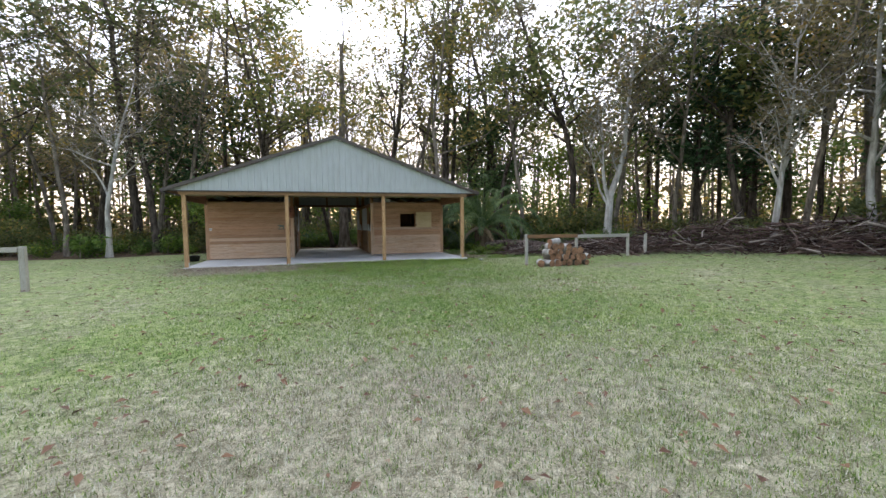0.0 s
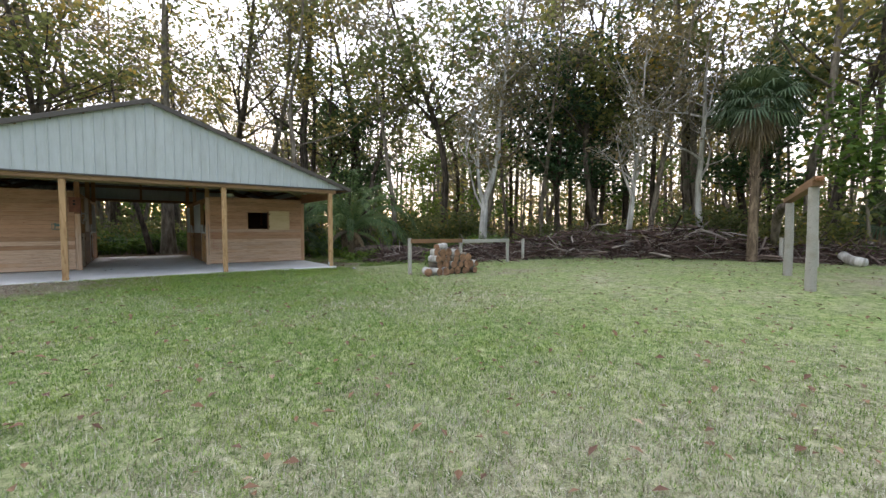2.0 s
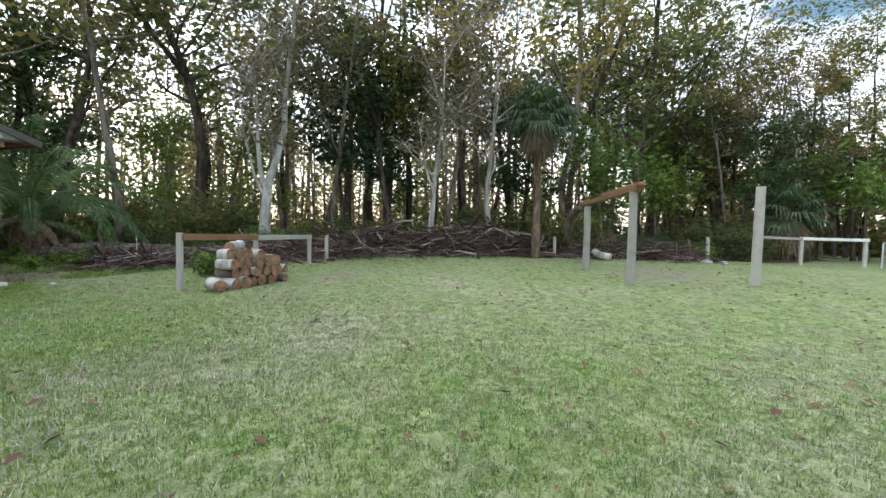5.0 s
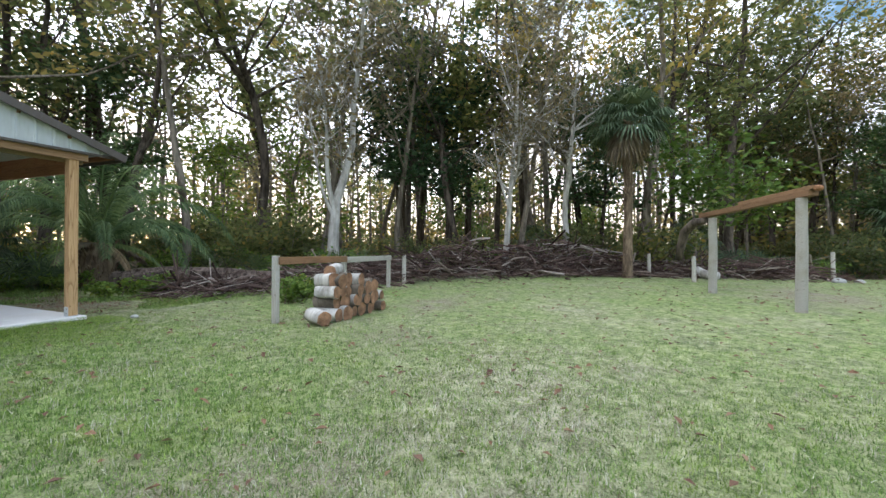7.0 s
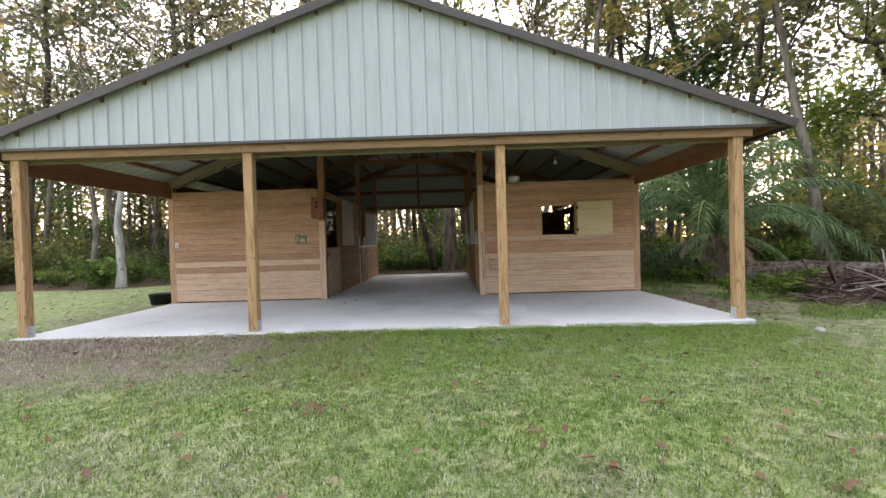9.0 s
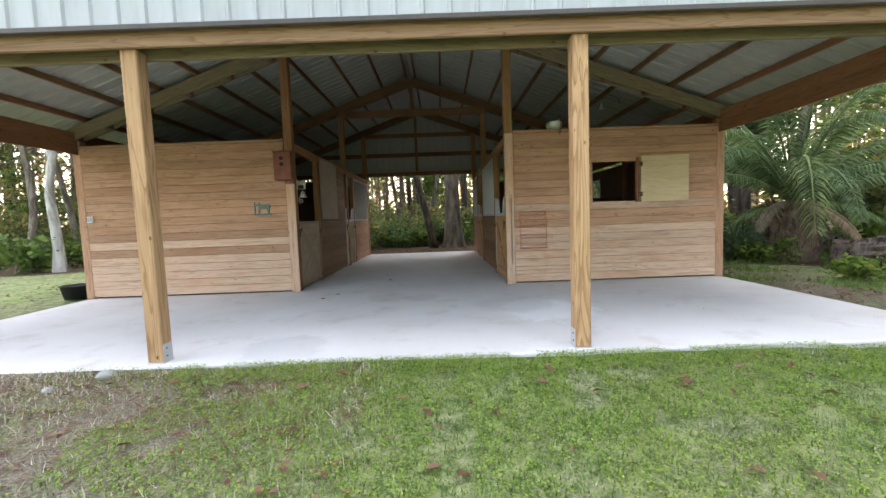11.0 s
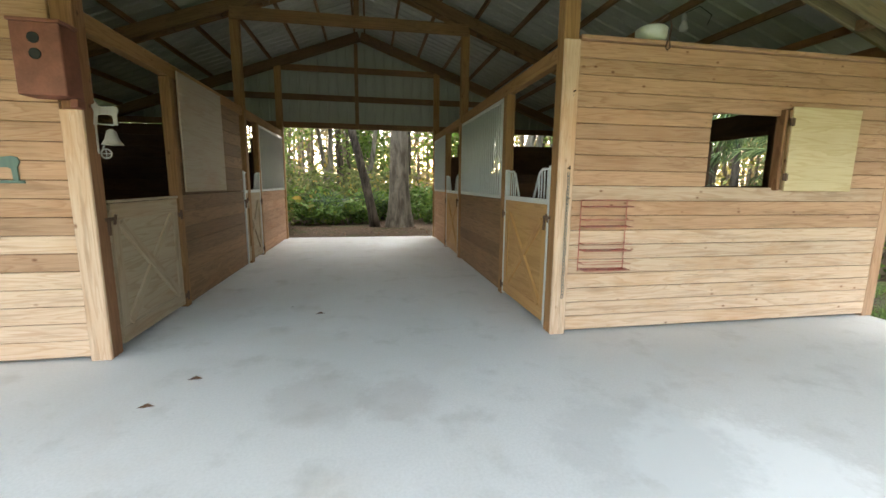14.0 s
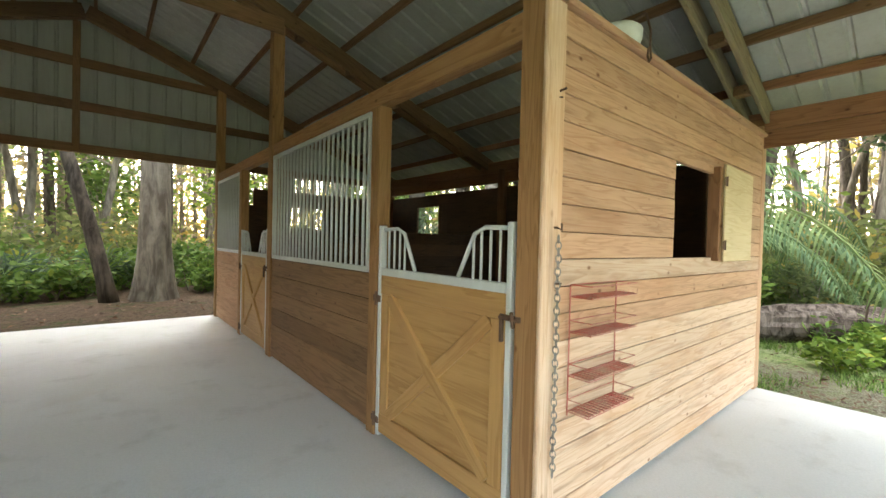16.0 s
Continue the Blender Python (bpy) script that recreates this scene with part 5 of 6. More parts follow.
forked_tree(14.8, 19.05, [
    ([(0, 0, -0.2), (0.0, 0, 0.9), (0.06, 0, 1.9), (0.14, -0.02, 2.9), (0.5, -0.15, 4.0), (0.8, -0.3, 5.3), (0.85, -0.3, 7.0), (1.1, -0.5, 9.5), (1.2, -0.6, 13)], 0.25, 0.05, 12),
    ([(0.1, 0, 2.6), (-0.15, 0.08, 3.4), (-0.25, 0.12, 4.4), (-0.2, 0.2, 6.0), (-0.45, 0.3, 8.0)], 0.12, 0.03, 9),
    ([(0.05, 0, 2.3), (-0.4, 0.15, 3.2), (-0.75, 0.3, 4.6), (-0.95, 0.4, 6.2)], 0.07, 0.015, 6),
], 4, "pale grey-barked tree forking low into bare limbs")
forked_tree(18.75, 13.25, [
    ([(0, 0, -0.2), (0.06, -0.05, 1.2), (0.16, -0.12, 2.6), (0.24, -0.2, 4.2), (0.42, -0.35, 6.0), (0.5, -0.4, 9.0)], 0.16, 0.03, 14),
    ([(0.2, -0.15, 3.4), (0.55, -0.4, 4.6), (0.8, -0.6, 6.4)], 0.07, 0.015, 6),
    ([(0.16, -0.12, 2.8), (-0.2, 0.2, 4.0), (-0.45, 0.4, 5.6)], 0.06, 0.015, 6),
], 5, "slender white-barked tree with bare twigs", 1100)


def far_woods():
    """Distant trunks and foliage all round; low and open towards the south."""
    r = random.Random(9)
    tr, masses = Shape(), [Shape(), Shape(), Shape()]
    for k in range(900):
        a, d = r.uniform(0, 2 * math.pi), r.uniform(43, 66)
        x, y = d * math.cos(a), 12 + d * math.sin(a)
        south = y < -4 and x < 24
        if south and (k % 3 or d < 55):
            continue
        h = r.uniform(4, 7) if south else r.uniform(8, 12) if y < 0 else r.uniform(13, 19)
        tr.tube([(x, y, -0.5), (x + r.gauss(0, 0.4), y + r.gauss(0, 0.4), h * 0.6), (x + r.gauss(0, 0.9), y, h)], [0.17, 0.11, 0.03], 4, False)
        tips = [(Vector((x + r.gauss(0, 1.3), y + r.gauss(0, 1.3), h * r.uniform(0.02, 0.95) ** 2.3)), None) for _ in range(10)]
        leaves(r, masses[k % 3], tips, 225, 0.30, 1.0)
    tagged(new("far_tree_trunks", tr.mesh("far_tree_trunks", BARK_GREY)), "distant grey trunks deep in the wood", "woods", kind="stuff")
    for s, mat, lab in zip(masses, (LEAF_OAK, LEAF_YELLOW, LEAF_GREY), ("distant green foliage of the wood", "distant yellow foliage of the wood", "distant grey-brown foliage of the wood")):
        tagged(new("far_foliage", s.mesh("far_foliage", mat)), lab, "woods", kind="stuff")


far_woods()
for group in TREES.values():
    for ob in group:
        for o in (*ob.children_recursive, ob):
            bpy.data.objects.remove(o)

# ---------------------------------------------------------------- log pile, fences, gate frame


def log(name, r, L, seed, ends=CUT_WOOD, skin=BARK_GREY):
    """A short log: bark and two sawn ends; local y along it."""
    rd = random.Random(seed)
    n = 14
    wob = [1 + rd.uniform(-0.09, 0.09) for _ in range(n)]
    s = Shape()
    for y in (-L / 2, -L / 6, L / 6, L / 2):
        k = 1 + rd.uniform(-0.03, 0.03)
        s.v += [(r * k * wob[j] * math.cos(2 * math.pi * j / n), y, r * k * wob[j] * math.sin(2 * math.pi * j / n)) for j in range(n)]
    for a in range(3):
        s.f += [(a * n + j, a * n + (j + 1) % n, (a + 1) * n + (j + 1) % n, (a + 1) * n + j) for j in range(n)]
    e = []
    for y, o in ((-L / 2 - 0.002, 0), (L / 2 + 0.002, 1)):
        q = Shape()
        q.v = [(0.985 * r * wob[j] * math.cos(2 * math.pi * j / n), y, 0.985 * r * wob[j] * math.sin(2 * math.pi * j / n)) for j in range(n)] + [(0, y - 0.004 * (1 - 2 * o), 0)]
        q.f = [((j + 1) % n, j, n) if o else (j, (j + 1) % n, n) for j in range(n)]
        e.append(q.mesh("sawn_end", ends))
    return s.mesh("bark", skin, True), e


LOGS = [log("log", 0.104 + 0.010 * (k % 5), 0.44 + 0.04 * (k % 3), 100 + k, skin=BARK_WHITE if k % 2 == 0 else BARK_GREY) for k in range(10)]


def lay_log(k, m, label="sawn log with grey bark and an orange cut end"):
    root = thing("log", (0, 0, 0), label, "log", "logs of the wood pile")
    root.matrix_basis = m
    sk, ends = LOGS[k % 10]
    part("bark", sk, None, root)
    for e in ends:
        part("sawn_end", e, None, root)


rl = random.Random(17)
PILE = (7.86, 13.98)
z = height(8.8, 13.9) + 0.122
for row, (first, cnt) in enumerate(((0.0, 7), (0.09, 7), (-0.02, 6), (0.16, 3))):
    x = PILE[0] + first
    for j in range(cnt):
        k = rl.randrange(10)
        r = 0.104 + 0.010 * (k % 5)
        x += r
        lay_log(k, pose(x, PILE[1] + rl.uniform(-0.07, 0.07), z + rl.uniform(-0.02, 0.025) + 0.4 * (r - 0.124), rl.uniform(-3, 3), rl.uniform(0, 360), rl.uniform(-8, 8)))
        x += r + rl.uniform(0.0, 0.02)
    z += 0.204
lay_log(8, pose(7.60, 13.86, height(7.6, 13.8) + 0.155, 2, 30, -24), "short grey log lying beside the wood pile")
lay_log(2, pose(8.30, 14.05, z - 0.02, 4, 40, -66), "pale grey log lying across the top of the wood pile")
lay_log(4, pose(8.1, 14.05, z - 0.2, -4, 10, -18), "pale grey log lying across the top of the wood pile")


def round_post(x, y, r, top, material, label, group, tilt=(0, 0)):
    ob = new("fence_post", Shape().tube([(0, 0, -0.3), (tilt[0] * 0.5, tilt[1] * 0.5, (top - height(x, y)) * 0.5), (tilt[0], tilt[1], top - height(x, y))], [r * 1.05, r, r * 0.96], 12).mesh("fence_post", material, False))
    ob.matrix_basis = pose(x, y, height(x, y))
    return tagged(ob, label, "post", group)


fence = thing("rail_fence", (10.5, 15.5, -0.1), "short weathered fence with two grey rail boards", "fence")
FP = [(7.48, 14.7, 1.09), (10.0, 15.05, 1.04), (13.1, 15.6, 1.0)]
for x, y, t in FP:
    lumber("post", (x, y, height(x, y) - 0.2), (x, y, t), 0.10, 0.10, WOOD_GREY, fence, up=(0, 1, 0))
for (a, b), mat, lab in (((FP[0], FP[1]), WOOD_DARK, "dark mossy rail board"), ((FP[1], FP[2]), WOOD_GREY, "pale grey rail board")):
    lumber("rail", (a[0], a[1] - 0.08, a[2] - 0.09), (b[0], b[1] - 0.08, b[2] - 0.07), 0.04, 0.14, mat, fence, label=lab)
for x, y, t in ((14.0, 15.52, 1.0), (16.3, 15.25, 1.06), (19.9, 7.7, 1.1), (21.9, 1.25, 1.25), (18.4, 6.4, 1.05)):
    round_post(x, y, 0.07, t, WOOD_GREY, "old grey wooden fence post", "posts by the brush pile", (0.03, 0.02))

gatef = thing("gate_frame", (13.9, 5.9, 0.0), "two round grey posts carrying a rough beam", "gate frame")
for x, y, t in ((12.58, 5.40, 2.39), (15.33, 6.45, 2.18)):
    part("post", Shape().tube([(0, 0, -0.3), (0.01, 0, 1.2), (0.02, 0.02, t - height(x, y))], [0.112, 0.106, 0.10], 14), WOOD_GREY, gatef, "", pose(x, y, height(x, y)))
lumber("beam", (12.36, 5.30, 2.47), (15.85, 6.64, 2.27), 0.20, 0.13, WOOD_DARK, gatef, label="rough red-brown beam")
lumber("upper_beam", (12.30, 5.30, 2.575), (14.3, 6.07, 2.46), 0.13, 0.08, WOOD_DARK, gatef, label="decayed dark plank")
part("rotten_end", Shape().ball((0, 0, 0), 0.09, 8, 5, 0.7).ball((0.14, 0.05, -0.02), 0.07, 7, 5, 0.8), WOOD_RED, gatef, "", pose(12.28, 5.26, 2.55))
part("hanging_limb", Shape().tube([(0, 0, 0), (0.35, 0.22, -0.05), (0.75, 0.42, -0.32), (0.95, 0.5, -0.8), (1.0, 0.55, -1.2)], [0.10, 0.13, 0.14, 0.12, 0.09], 10), BARK_DARK, gatef, "broken mossy limb", pose(15.62, 6.58, 2.14), True)
round_post(13.95, 2.2, 0.115, 2.64, WOOD_GREY, "tall round grey post standing alone", "posts of the gate")

farf = thing("far_rail_fence", (23, -2, 0.1), "low fence with a white-painted rail", "fence")
for y in (-0.86, -2.37, -4.53):
    lumber("post", (22.5, y, 0.0), (22.5, y, 1.37), 0.12, 0.12, WOOD_GREY, farf, up=(0, 1, 0))
lumber("rail", (22.4, -0.78, 1.32), (22.4, -2.36, 1.28), 0.04, 0.11, WOOD_GREY, farf, label="bare grey rail")
lumber("rail", (22.4, -2.38, 1.30), (22.4, -4.6, 1.29), 0.04, 0.12, WHITE, farf, label="white-painted rail")
wire = thing("wire_fence", (24, -7, 0.1), "low wire mesh fence on steel posts", "fence")
for k in range(5):
    part("post", Shape().tube([(0, 0, -0.2), (0, 0, 1.1)], 0.03, 7), METAL_GALV, wire, "", pose(22.6 + 0.5 * k, -5.15 - 2.2 * k, 0.12))
for k in range(12):
    z = 0.15 + 0.085 * k
    part("wire", Shape().tube([(22.6, -5.15, 0.12 + z), (24.6, -13.95, 0.12 + z)], 0.006 if k < 11 else 0.02, 4), METAL_GALV, wire, "", Matrix.Identity(4))
lf = thing("side_fence", (-7.6, 13.6, -0.1), "grey square fence post with a pale rail", "fence")
lumber("post", (-7.6, 13.62, -0.35), (-7.6, 13.62, 1.08), 0.13, 0.13, WOOD_GREY, lf, up=(0, 1, 0))
lumber("post", (-10.6, 14.0, -0.35), (-10.6, 14.0, 1.02), 0.13, 0.13, WOOD_GREY, lf, up=(0, 1, 0))
lumber("rail", (-7.66, 13.54, 1.0), (-10.6, 13.92, 1.0), 0.04, 0.13, WOOD_GREY, lf)

# small things by the woods' edge
for x, y, r, lab in ((19.9, 5.7, 0.17, "white-barked log end lying by the fence"),):
    ob = new("fallen_log", Shape().tube([(-0.35, 0, 0), (0.1, 0.02, 0.05), (0.45, 0, 0.22)], [r, r, r * 0.9], 10).mesh("fallen_log", BARK_WHITE, True))
    ob.matrix_basis = pose(x, y, height(x, y) + r * 0.8, 0, 0, 50)
    tagged(ob, lab, "log")
log_shape = Shape()
axis = [Vector(p) for p in ((9.2, 22.5, 0.18), (9.7, 21.7, 0.24), (10.3, 20.7, 0.25), (11.0, 19.5, 0.23), (11.9, 18.2, 0.16))]
RINGS, SIDES = 44, 26
for a in range(RINGS + 1):
    f = a / RINGS * 3.999
    k = int(f)
    c, d = axis[k].lerp(axis[k + 1], f - k), (axis[k + 1] - axis[k]).normalized()
    across = d.cross(Vector((0, 0, 1))).normalized()
    for b in range(SIDES):
        th = 2 * math.pi * b / SIDES
        r = (0.36 - 0.04 * abs(f - 1.8)) * (1 + 0.22 * noise.noise((f * 1.3, 2.2 * math.cos(th), 2.2 * math.sin(th))) + 0.14 * noise.noise((f * 2.0, 7 * math.cos(th), 7 * math.sin(th))))
        log_shape.v.append(tuple(c + across * r * math.cos(th) + Vector((0, 0, 1)) * r * math.sin(th)))
for a in range(RINGS):
    log_shape.f += [(a * SIDES + b, a * SIDES + (b + 1) % SIDES, (a + 1) * SIDES + (b + 1) % SIDES, (a + 1) * SIDES + b) for b in range(SIDES)]
log_shape.f += [tuple(range(SIDES))[::-1], tuple(RINGS * SIDES + b for b in range(SIDES))]
big = new("fallen_log", log_shape.mesh("fallen_log", BARK_ROT))
tagged(big, "long dark rotting fallen trunk among weeds", "log")
for x, y, r in ((20.6, 1.6, 0.22), (20.9, 0.9, 0.16), (-1.95, 17.3, 0.05), (-1.7, 17.55, 0.08), (6.6, 17.2, 0.07)):
    st = Shape().ball((0, 0, 0), r, 9, 6, 0.55)
    rr = random.Random(int(x * 10))
    st.v = [(a * rr.uniform(0.85, 1.15), b * rr.uniform(0.85, 1.15), c * rr.uniform(0.85, 1.1)) for a, b, c in st.v]
    ob = new("stone", st.mesh("stone", plain("pale_stone", (0.42, 0.42, 0.40)) if "pale_stone" not in bpy.data.materials else bpy.data.materials["pale_stone"], True))
    ob.matrix_basis = pose(x, y, height(x, y) + r * 0.2)
    tagged(ob, "pale rounded stone lying in the grass", "stone", "stones on the ground")


def brush_pile():
    """Cut sticks heaped along the edge of the wood."""
    r = random.Random(23)
    line = [(9.0, 20.2, 0.3), (12.0, 18.0, 0.55), (14.2, 16.9, 0.7), (16.8, 15.0, 1.25), (18.6, 13.0, 0.95), (19.7, 10.9, 1.35), (20.6, 8.6, 0.7), (21.4, 5.0, 0.6), (22.0, 2.0, 0.55)]
    s = Shape()
    for _ in range(3300):
        k = r.randrange(len(line) - 1)
        f = r.random()
        a, b = line[k], line[k + 1]
        top = a[2] + (b[2] - a[2]) * f
        top *= 1.0 + 0.5 * noise.noise((a[0] + f * 2.0, k * 3.1, 4.0))
        off = r.gauss(0, 0.7)
        x, y = a[0] + (b[0] - a[0]) * f + off * 0.62, a[1] + (b[1] - a[1]) * f + off * 0.78
        h = 1.15 * top * math.exp(-off * off / 1.2) * r.uniform(0.05, 1.0)
        L = r.choice([0.4, 0.7, 1.0, 1.5, 2.0])
        d = Vector((r.gauss(0, 1), r.gauss(0, 1), r.gauss(0, 0.3))).normalized() * L
        c = Vector((x, y, height(x, y) + h))
        w = r.uniform(0.008, 0.02) if r.random() < 0.8 else r.uniform(0.025, 0.05)
        s.tube([c - d / 2, c + Vector((r.gauss(0, 0.06), r.gauss(0, 0.06), 0.04)), c + d / 2], [w, w * 0.9, w * 0.5], 4, False)
    tagged(new("brush_pile", s.mesh("brush_pile", STICK)), "long heap of dead brown branches and sticks", "brush pile", kind="stuff")


brush_pile()

# ---------------------------------------------------------------- palms


def feather_frond(shape, rnd, az, rise, L, droop):
    """An arching feather frond: rib and paired leaflets."""
    p = Vector((0, 0, 0))
    d = Vector((math.cos(az) * math.cos(rise), math.sin(az) * math.cos(rise), math.sin(rise)))
    n = 16
    side = Vector((-math.sin(az), math.cos(az), 0))
    pts = [p.copy()]
    for k in range(n):
        d = (d + Vector((0, 0, -droop * (0.3 + 1.4 * k / n)))).normalized()
        p = p + d * L / n
        pts.append(p.copy())
    shape.tube(pts, [0.042 * (1 - 0.85 * k / n) for k in range(n + 1)], 4, False)
    for k in range(4, n * 4):
        f = k / (n * 4)
        q = pts[int(f * n)].lerp(pts[min(n, int(f * n) + 1)], f * n % 1)
        t = (pts[min(n, int(f * n) + 1)] - pts[int(f * n)]).normalized()
        up = side.cross(t)
        ln = 0.34 * math.sin(math.pi * min(1, 0.15 + 0.85 * f)) ** 0.5 * L / 3.6 + 0.05
        for sg in (-1, 1):
            w = (side * sg + t * 0.9 + up * rnd.uniform(0.15, 0.5)).normalized()
            tip = q + w * ln - Vector((0, 0, 1)) * ln * rnd.uniform(0.3, 0.5)
            m = q + w * ln * 0.5
            b = t * 0.024
            o = len(shape.v)
            shape.v += [tuple(q), tuple(m + b), tuple(tip), tuple(m - b)]
            shape.f.append((o, o + 1, o + 2, o + 3))


def date_palm(x, y, L, count, seed, trunk=0.9):
    rnd = random.Random(seed)
    root = thing("date_palm", (x, y, height(x, y)), "large bushy palm with long arching feather fronds", "palm")
    s = Shape().lathe([(0.48, -0.1), (0.52, 0.25), (0.44, trunk * 0.7), (0.3, trunk)], 16)
    for _ in range(120):
        a, zz = rnd.uniform(0, 6.28), rnd.uniform(0.1, trunk)
        c = Vector((0.42 * math.cos(a), 0.42 * math.sin(a), zz))
        s.tube([c, c + Vector((0.12 * math.cos(a), 0.12 * math.sin(a), 0.18))], [0.04, 0.015], 4)
    part("trunk", s, BARK_PALM, root, "stubbly brown palm trunk")
    for k in range(count):
        f = Shape()
        low = k % 6 == 0
        rise = rnd.uniform(-0.3, 0.2) if low else rnd.uniform(0.5, 1.35)
        feather_frond(f, rnd, k * 2.4 + rnd.uniform(-0.2, 0.2), rise, L * (0.42 if low else rnd.uniform(0.8, 1.1)), 0.08 if low else rnd.uniform(0.13, 0.2))
        part("frond", f, LEAF_DEAD if low and k % 12 == 0 else LEAF_PALM, root, "", pose(x, y, height(x, y) + trunk))


date_palm(9.5, 23.9, 4.7, 42, 3, 1.35)


def fan_palm(x, y, tall, seed, size=0.95, count=26, label="cabbage palm with a round head of fan leaves over dead fronds"):
    rnd = random.Random(seed)
    root = thing("fan_palm", (x, y, height(x, y)), label, "palm")
    s = Shape().tube([(0, 0, -0.2), (0.05, 0, tall * 0.4), (0.02, 0.05, tall)], [0.2, 0.16, 0.17], 10)
    for _ in range(60):
        a, zz = rnd.uniform(0, 6.28), tall * rnd.uniform(0.45, 1.0)
        c = Vector((0.15 * math.cos(a), 0.15 * math.sin(a), zz))
        s.tube([c, c + Vector((0.1 * math.cos(a), 0.1 * math.sin(a), 0.2))], [0.03, 0.012], 4)
    part("trunk", s, BARK_PALM, root)
    for k in range(count + 24):
        f = Shape()
        az = k * 2.4
        dead = k >= count
        el = rnd.uniform(-1.35, -0.9) if dead else 1.35 - 1.9 * k / count
        fan_leaf(f, (0, 0, 0), (math.cos(az) * math.cos(el), math.sin(az) * math.cos(el), math.sin(el)), (0.6 if dead else 0.9) * size * rnd.uniform(0.8, 1.15), size * rnd.uniform(0.8, 1.1), rnd, 25, 0.5)
        part("frond", f, LEAF_DEAD if dead else LEAF_FAN, root, "", pose(x, y, height(x, y) + tall))


fan_palm(19.4, 8.5, 6.1, 4, 0.98, 42)
fan_palm(27.0, -3.6, 2.4, 6, 1.2, 24, "broad low fan palm by the far fence")
fan_palm(24.8, 5.5, 1.6, 7, 0.9, 20, "low fan palm in the undergrowth")
fan_palm(24.5, 13.0, 1.3, 8, 0.8, 18, "low fan palm in the undergrowth")
fan_palm(8.4, 31.5, 1.6, 9, 0.9, 20, "low fan palm behind the barn")
fan_palm(7.9, 27.6, 1.4, 10, 0.9, 20, "low fan palm beside the barn")

# ---------------------------------------------------------------- trunks behind the barn
leaning = thing("tree", (0.85, 32.3, -0.05), "slim dark leaning trunk behind the barn", "tree", "trees of the wood")
part("trunk", Shape().tube([(0, 0, -0.2), (-0.12, 0, 0.5), (-0.35, 0, 1.6), (-0.75, 0.1, 3.2), (-1.3, 0.2, 6), (-1.6, 0.3, 10)], [0.21, 0.16, 0.145, 0.13, 0.11, 0.05], 12), BARK_DARK, leaning, smooth=True)
cyp = thing("tree", (1.65, 32.4, -0.05), "thick grey fluted trunk behind the barn", "tree", "trees of the wood")
s = Shape()
nn = 22
prof = ((-0.2, 0.52), (0.15, 0.44), (0.5, 0.40), (1.2, 0.34), (2.5, 0.31), (5, 0.28), (9, 0.22), (15, 0.1))
for zz, r in prof:
    fl = 0.16 * math.exp(-max(0, zz) / 1.4) + 0.03
    s.v += [((r * (1 + fl * math.cos(5 * a + 0.3 * zz))) * math.cos(a) + 0.01 * zz, (r * (1 + fl * math.cos(5 * a))) * math.sin(a), zz) for a in (2 * math.pi * j / nn for j in range(nn))]
for k in range(len(prof) - 1):
    s.f += [(k * nn + j, k * nn + (j + 1) % nn, (k + 1) * nn + (j + 1) % nn, (k + 1) * nn + j) for j in range(nn)]
part("trunk", s, BARK_GREY, cyp, smooth=True)

# ---------------------------------------------------------------- grass and fallen leaves


def blades(name, x, y, rng, short, long, wide, lean, material, label):
    """One mesh of bent grass blades rooted at x, y: two triangles each, drooping over."""
    n = len(x)
    root = np.array([height(a, b) + 0.02 * noise.noise((a * 0.7, b * 0.7, 0)) - 0.006 for a, b in zip(x, y)])
    L, az, face = rng.uniform(short, long, n), rng.uniform(0, 2 * np.pi, n), rng.uniform(0, 2 * np.pi, n)
    k = np.clip(np.abs(rng.normal(0, lean, n)), 0, 1.3)
    w = rng.uniform(wide * 0.5, wide, n)
    wx, wy = np.cos(face) * w, np.sin(face) * w
    tx, ty, tz = np.cos(az) * np.sin(k) * L, np.sin(az) * np.sin(k) * L, np.cos(k) * L
    v = np.empty((n, 3, 3))
    v[:, 0] = np.stack([x - wx, y - wy, root], 1)
    v[:, 1] = np.stack([x + wx, y + wy, root], 1)
    v[:, 2] = np.stack([x + tx, y + ty, root + tz], 1)
    me = bpy.data.meshes.new(name)
    me.vertices.add(3 * n)
    me.vertices.foreach_set("co", v.ravel())
    me.loops.add(3 * n)
    me.loops.foreach_set("vertex_index", np.arange(3 * n, dtype=np.int32))
    me.polygons.add(n)
    me.polygons.foreach_set("loop_start", np.arange(0, 3 * n, 3, dtype=np.int32))
    me.materials.append(material)
    me.update(calc_edges=True)
    tagged(new(name, me), label, "grass", kind="stuff")


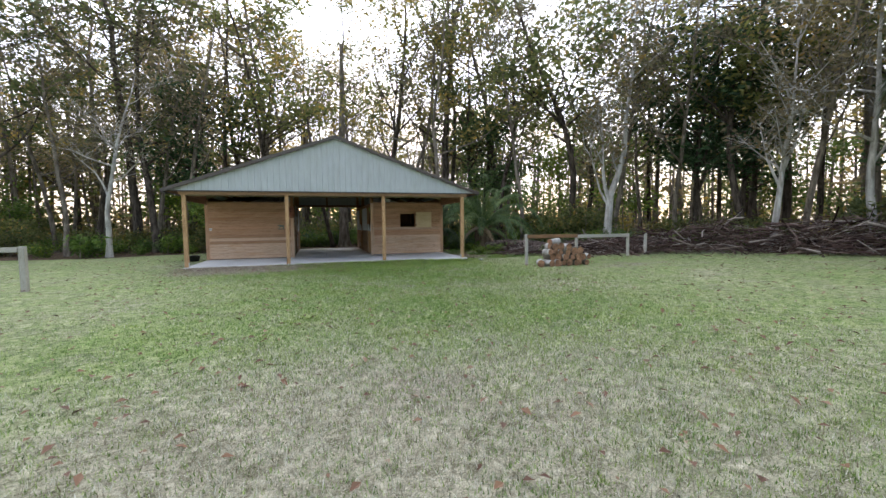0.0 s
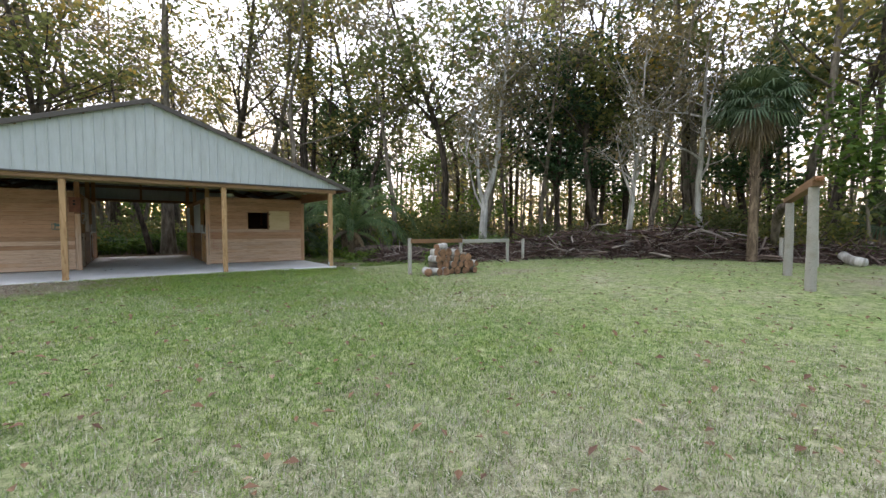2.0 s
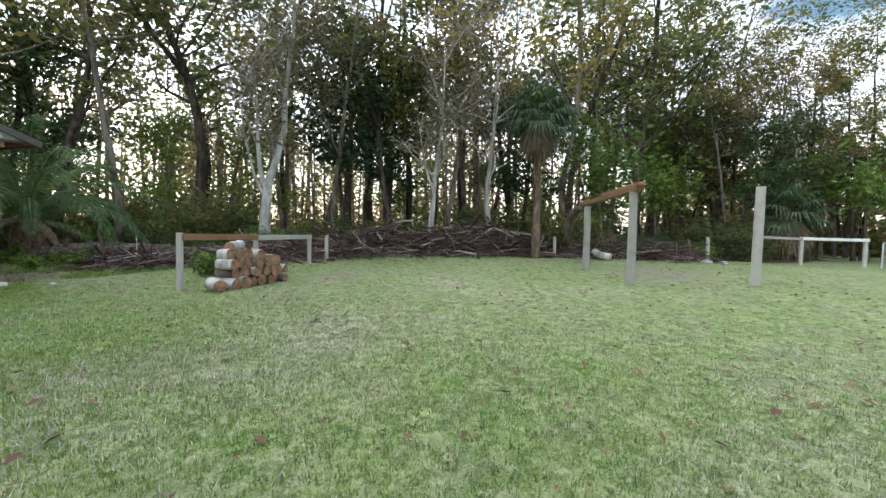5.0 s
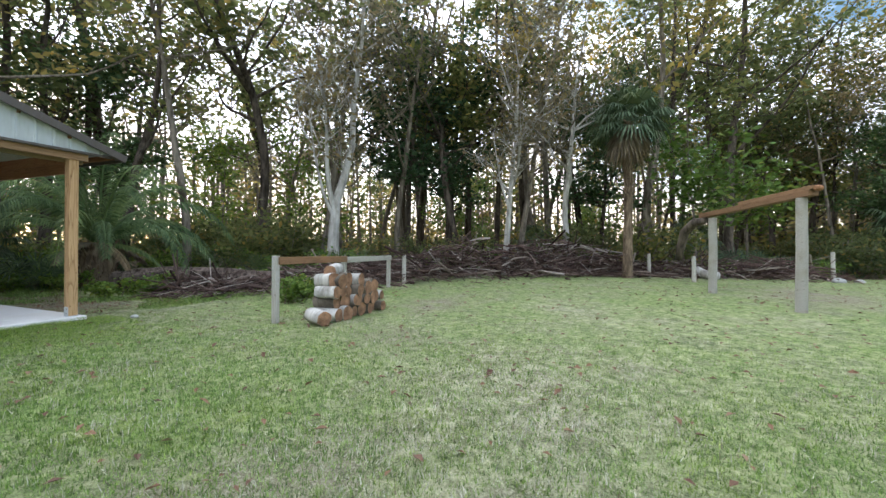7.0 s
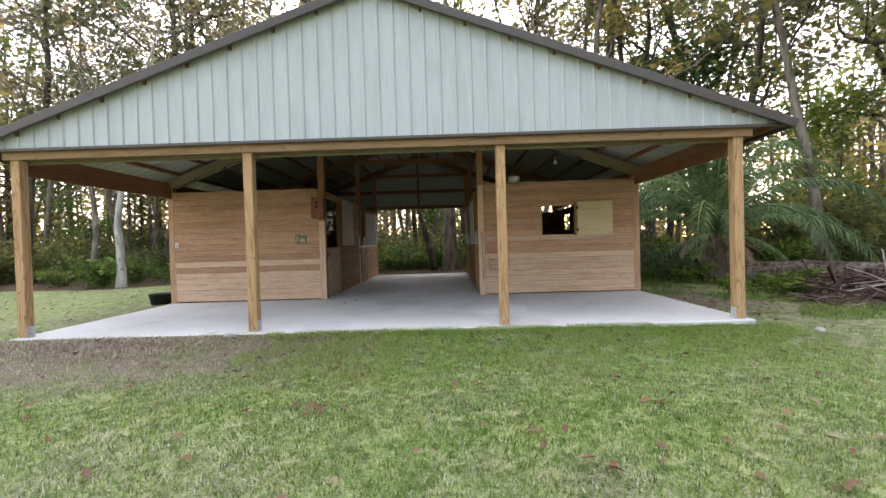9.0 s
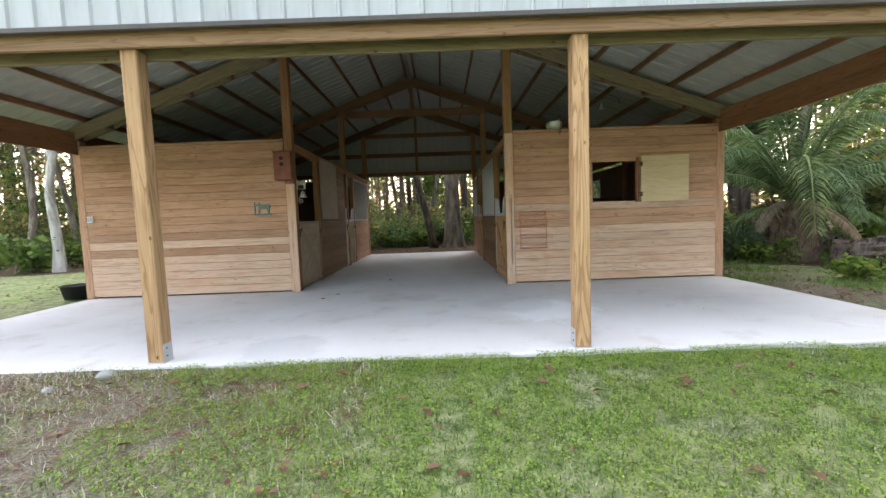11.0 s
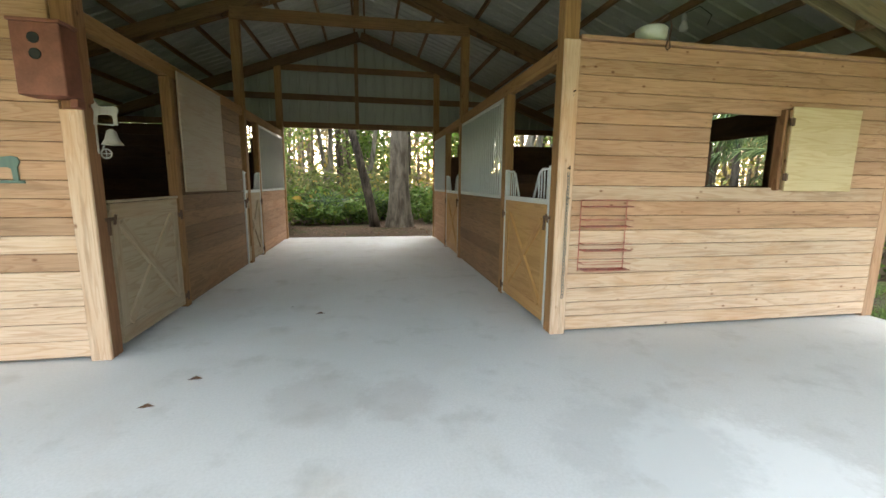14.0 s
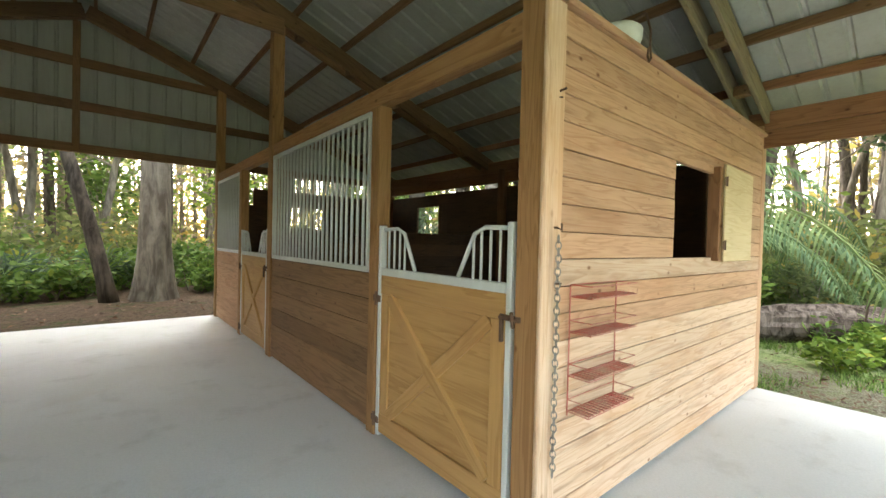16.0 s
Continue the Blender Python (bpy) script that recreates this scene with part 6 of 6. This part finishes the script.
def grass():
    """Short mown blades, straw and clover over the stretch walked."""
    rng = np.random.default_rng(31)
    n = 620000
    y = 1.2 + 16.45 * rng.random(n) ** 0.9
    x = np.interp(y, [0, 4, 11, 17.6], [0.3, 1.6, 2.2, 0.9]) + rng.normal(0, 3.1, n)
    f1 = np.array([noise.noise((a * 1.4, b * 1.4, 21)) for a, b in zip(x, y)])
    f2 = np.array([noise.noise((a * 0.35, b * 0.35, 8)) for a, b in zip(x, y)])
    worn = (1 - np.clip((np.abs(y - 16.9) - 0.5) / 1.3, 0, 1)) * (1 - np.clip((x + 1.4 + 0.9 * f1) / 2.4, 0, 1))
    f3 = np.array([noise.noise((a * 9.0, b * 9.0, 2)) for a, b in zip(x, y)])
    worn = np.maximum(worn, 0.25 * ((y > 15.3) & (x > -1.0)))
    keep = (f3 > -0.55 + 0.5 * rng.random(n)) & (rng.random(n) > worn) & (f1 > -0.85 + 0.35 * rng.random(n))
    x, y, f1, f2, f3 = x[keep], y[keep], f1[keep], f2[keep], f3[keep]
    dry = np.clip(0.62 * np.exp(-((x - 0.7) ** 2 + (y - 3.2) ** 2) / 11) + 0.06 + 0.3 * f1 + 0.3 * f2 + 0.25 * f3, 0.02, 0.85)
    dry = np.where((y > 14.5) & (x > -0.5), dry * 0.35, dry)
    straw = rng.random(len(x)) < dry
    n = 60000
    xs, ys = rng.uniform(6.2, 13.5, n), rng.uniform(18.0, 25.0, n)
    thin = np.array([noise.noise((a * 0.9, b * 0.9, 33)) for a, b in zip(xs, ys)]) > 0.1 - 0.35 * np.clip((xs - 6.6) / 2.5, 0, 1) + 0.2 * rng.random(n)
    blades("weed_grass", xs[thin], ys[thin], rng, 0.04, 0.16, 0.007, 0.6, GRASS, "longer ragged grass beside the barn")
    n = 12000
    xd, yd = rng.uniform(-5.3, 0.8, n), 17.66 - np.abs(rng.normal(0, 0.8, n))
    blades("dead_grass", xd, yd, rng, 0.03, 0.09, 0.005, 1.5, STRAW, "dead flattened grass on the bare earth by the porch")
    blades("grass", x[~straw], y[~straw], rng, 0.025, 0.06, 0.0055, 0.7, GRASS, "short patchy mown green grass")
    blades("straw_grass", x[straw], y[straw], rng, 0.03, 0.085, 0.0055, 1.3, STRAW, "flattened dry straw among the grass")
    r = random.Random(31)
    s = Shape()
    for _ in range(90000):
        x, y = r.uniform(-2.2, 6.4), 17.7 - abs(r.gauss(0, 1.15))
        if x < 0.6 * noise.noise((x, y, 5)) - 0.9 and r.random() < 0.8 or noise.noise((x * 3.0, y * 3.0, 14)) < -0.25:
            continue
        z = height(x, y) + 0.02 + r.uniform(0, 0.025)
        q = r.uniform(0.005, 0.0095)
        a = r.uniform(0, 6.28)
        u, v = Vector((math.cos(a), math.sin(a), r.gauss(0, 0.3))) * q, Vector((-math.sin(a), math.cos(a), r.gauss(0, 0.3))) * q
        c = Vector((x, y, z))
        o = len(s.v)
        s.v += [tuple(c - u), tuple(c - v * 0.8), tuple(c + u), tuple(c + v * 0.8)]
        s.f.append((o, o + 1, o + 2, o + 3))
    tagged(new("clover", s.mesh("clover", CLOVER)), "small green clover leaves along the slab", "weeds", kind="stuff")


grass()


def litter():
    r = random.Random(37)
    s = Shape()
    n = 0
    while n < 7400:
        x, y = r.uniform(-12, 24), r.uniform(0, 32)
        if -5.4 < x < 6.4 and y > 17.4 and (y < 29):
            continue
        w = y > wood_edge(x)
        if not w and r.random() < 0.35:
            continue
        c = Vector((x, y, height(x, y) + 0.035))
        q = r.uniform(0.022, 0.06)
        a = r.uniform(0, 6.28)
        u = Vector((math.cos(a), math.sin(a), r.gauss(0, 0.25))) * q
        v = Vector((-math.sin(a), math.cos(a), r.gauss(0, 0.25))) * q * 0.55
        o = len(s.v)
        up = Vector((0, 0, q * 0.3))
        s.v += [tuple(c - u), tuple(c - v + up), tuple(c + u), tuple(c + v + up)]
        s.f += [(o, o + 1, o + 2), (o, o + 2, o + 3)]
        n += 1
    for _ in range(2600):
        x, y = 6.2 + abs(r.gauss(0, 1.6)), r.uniform(18.5, 25.5)
        c = Vector((x, y, height(x, y) + 0.025))
        u = Vector((r.gauss(0, 1), r.gauss(0, 1), r.gauss(0, 0.2))).normalized() * r.uniform(0.02, 0.05)
        v = Vector((-u.y, u.x, 0.004)) * r.uniform(0.3, 0.6)
        o = len(s.v)
        s.v += [tuple(c - u), tuple(c - v), tuple(c + u), tuple(c + v)]
        s.f.append((o, o + 1, o + 2, o + 3))
    for _ in range(3600):
        x, y = r.uniform(-5.4, 0.6), 17.55 - abs(r.gauss(0, 0.75))
        c = Vector((x, y, height(x, y) + 0.02))
        u = Vector((r.gauss(0, 1), r.gauss(0, 1), r.gauss(0, 0.15))).normalized() * r.uniform(0.01, 0.045)
        v = Vector((-u.y, u.x, 0.004)) * r.uniform(0.1, 0.5)
        o = len(s.v)
        s.v += [tuple(c - u), tuple(c - v), tuple(c + u), tuple(c + v)]
        s.f.append((o, o + 1, o + 2, o + 3))
    for x, y in ((-0.6, 20.9), (0.1, 22.3), (-0.75, 20.55)):
        c = Vector((x, y, 0.012))
        o = len(s.v)
        s.v += [tuple(c + Vector(d)) for d in ((-0.05, 0, 0), (0, -0.025, 0.012), (0.05, 0.01, 0.0), (0, 0.03, 0.014))]
        s.f += [(o, o + 1, o + 2), (o, o + 2, o + 3)]
    tagged(new("fallen_leaves", s.mesh("fallen_leaves", FALLEN)), "scattered dry brown leaves on the ground", "leaves", kind="stuff")


litter()
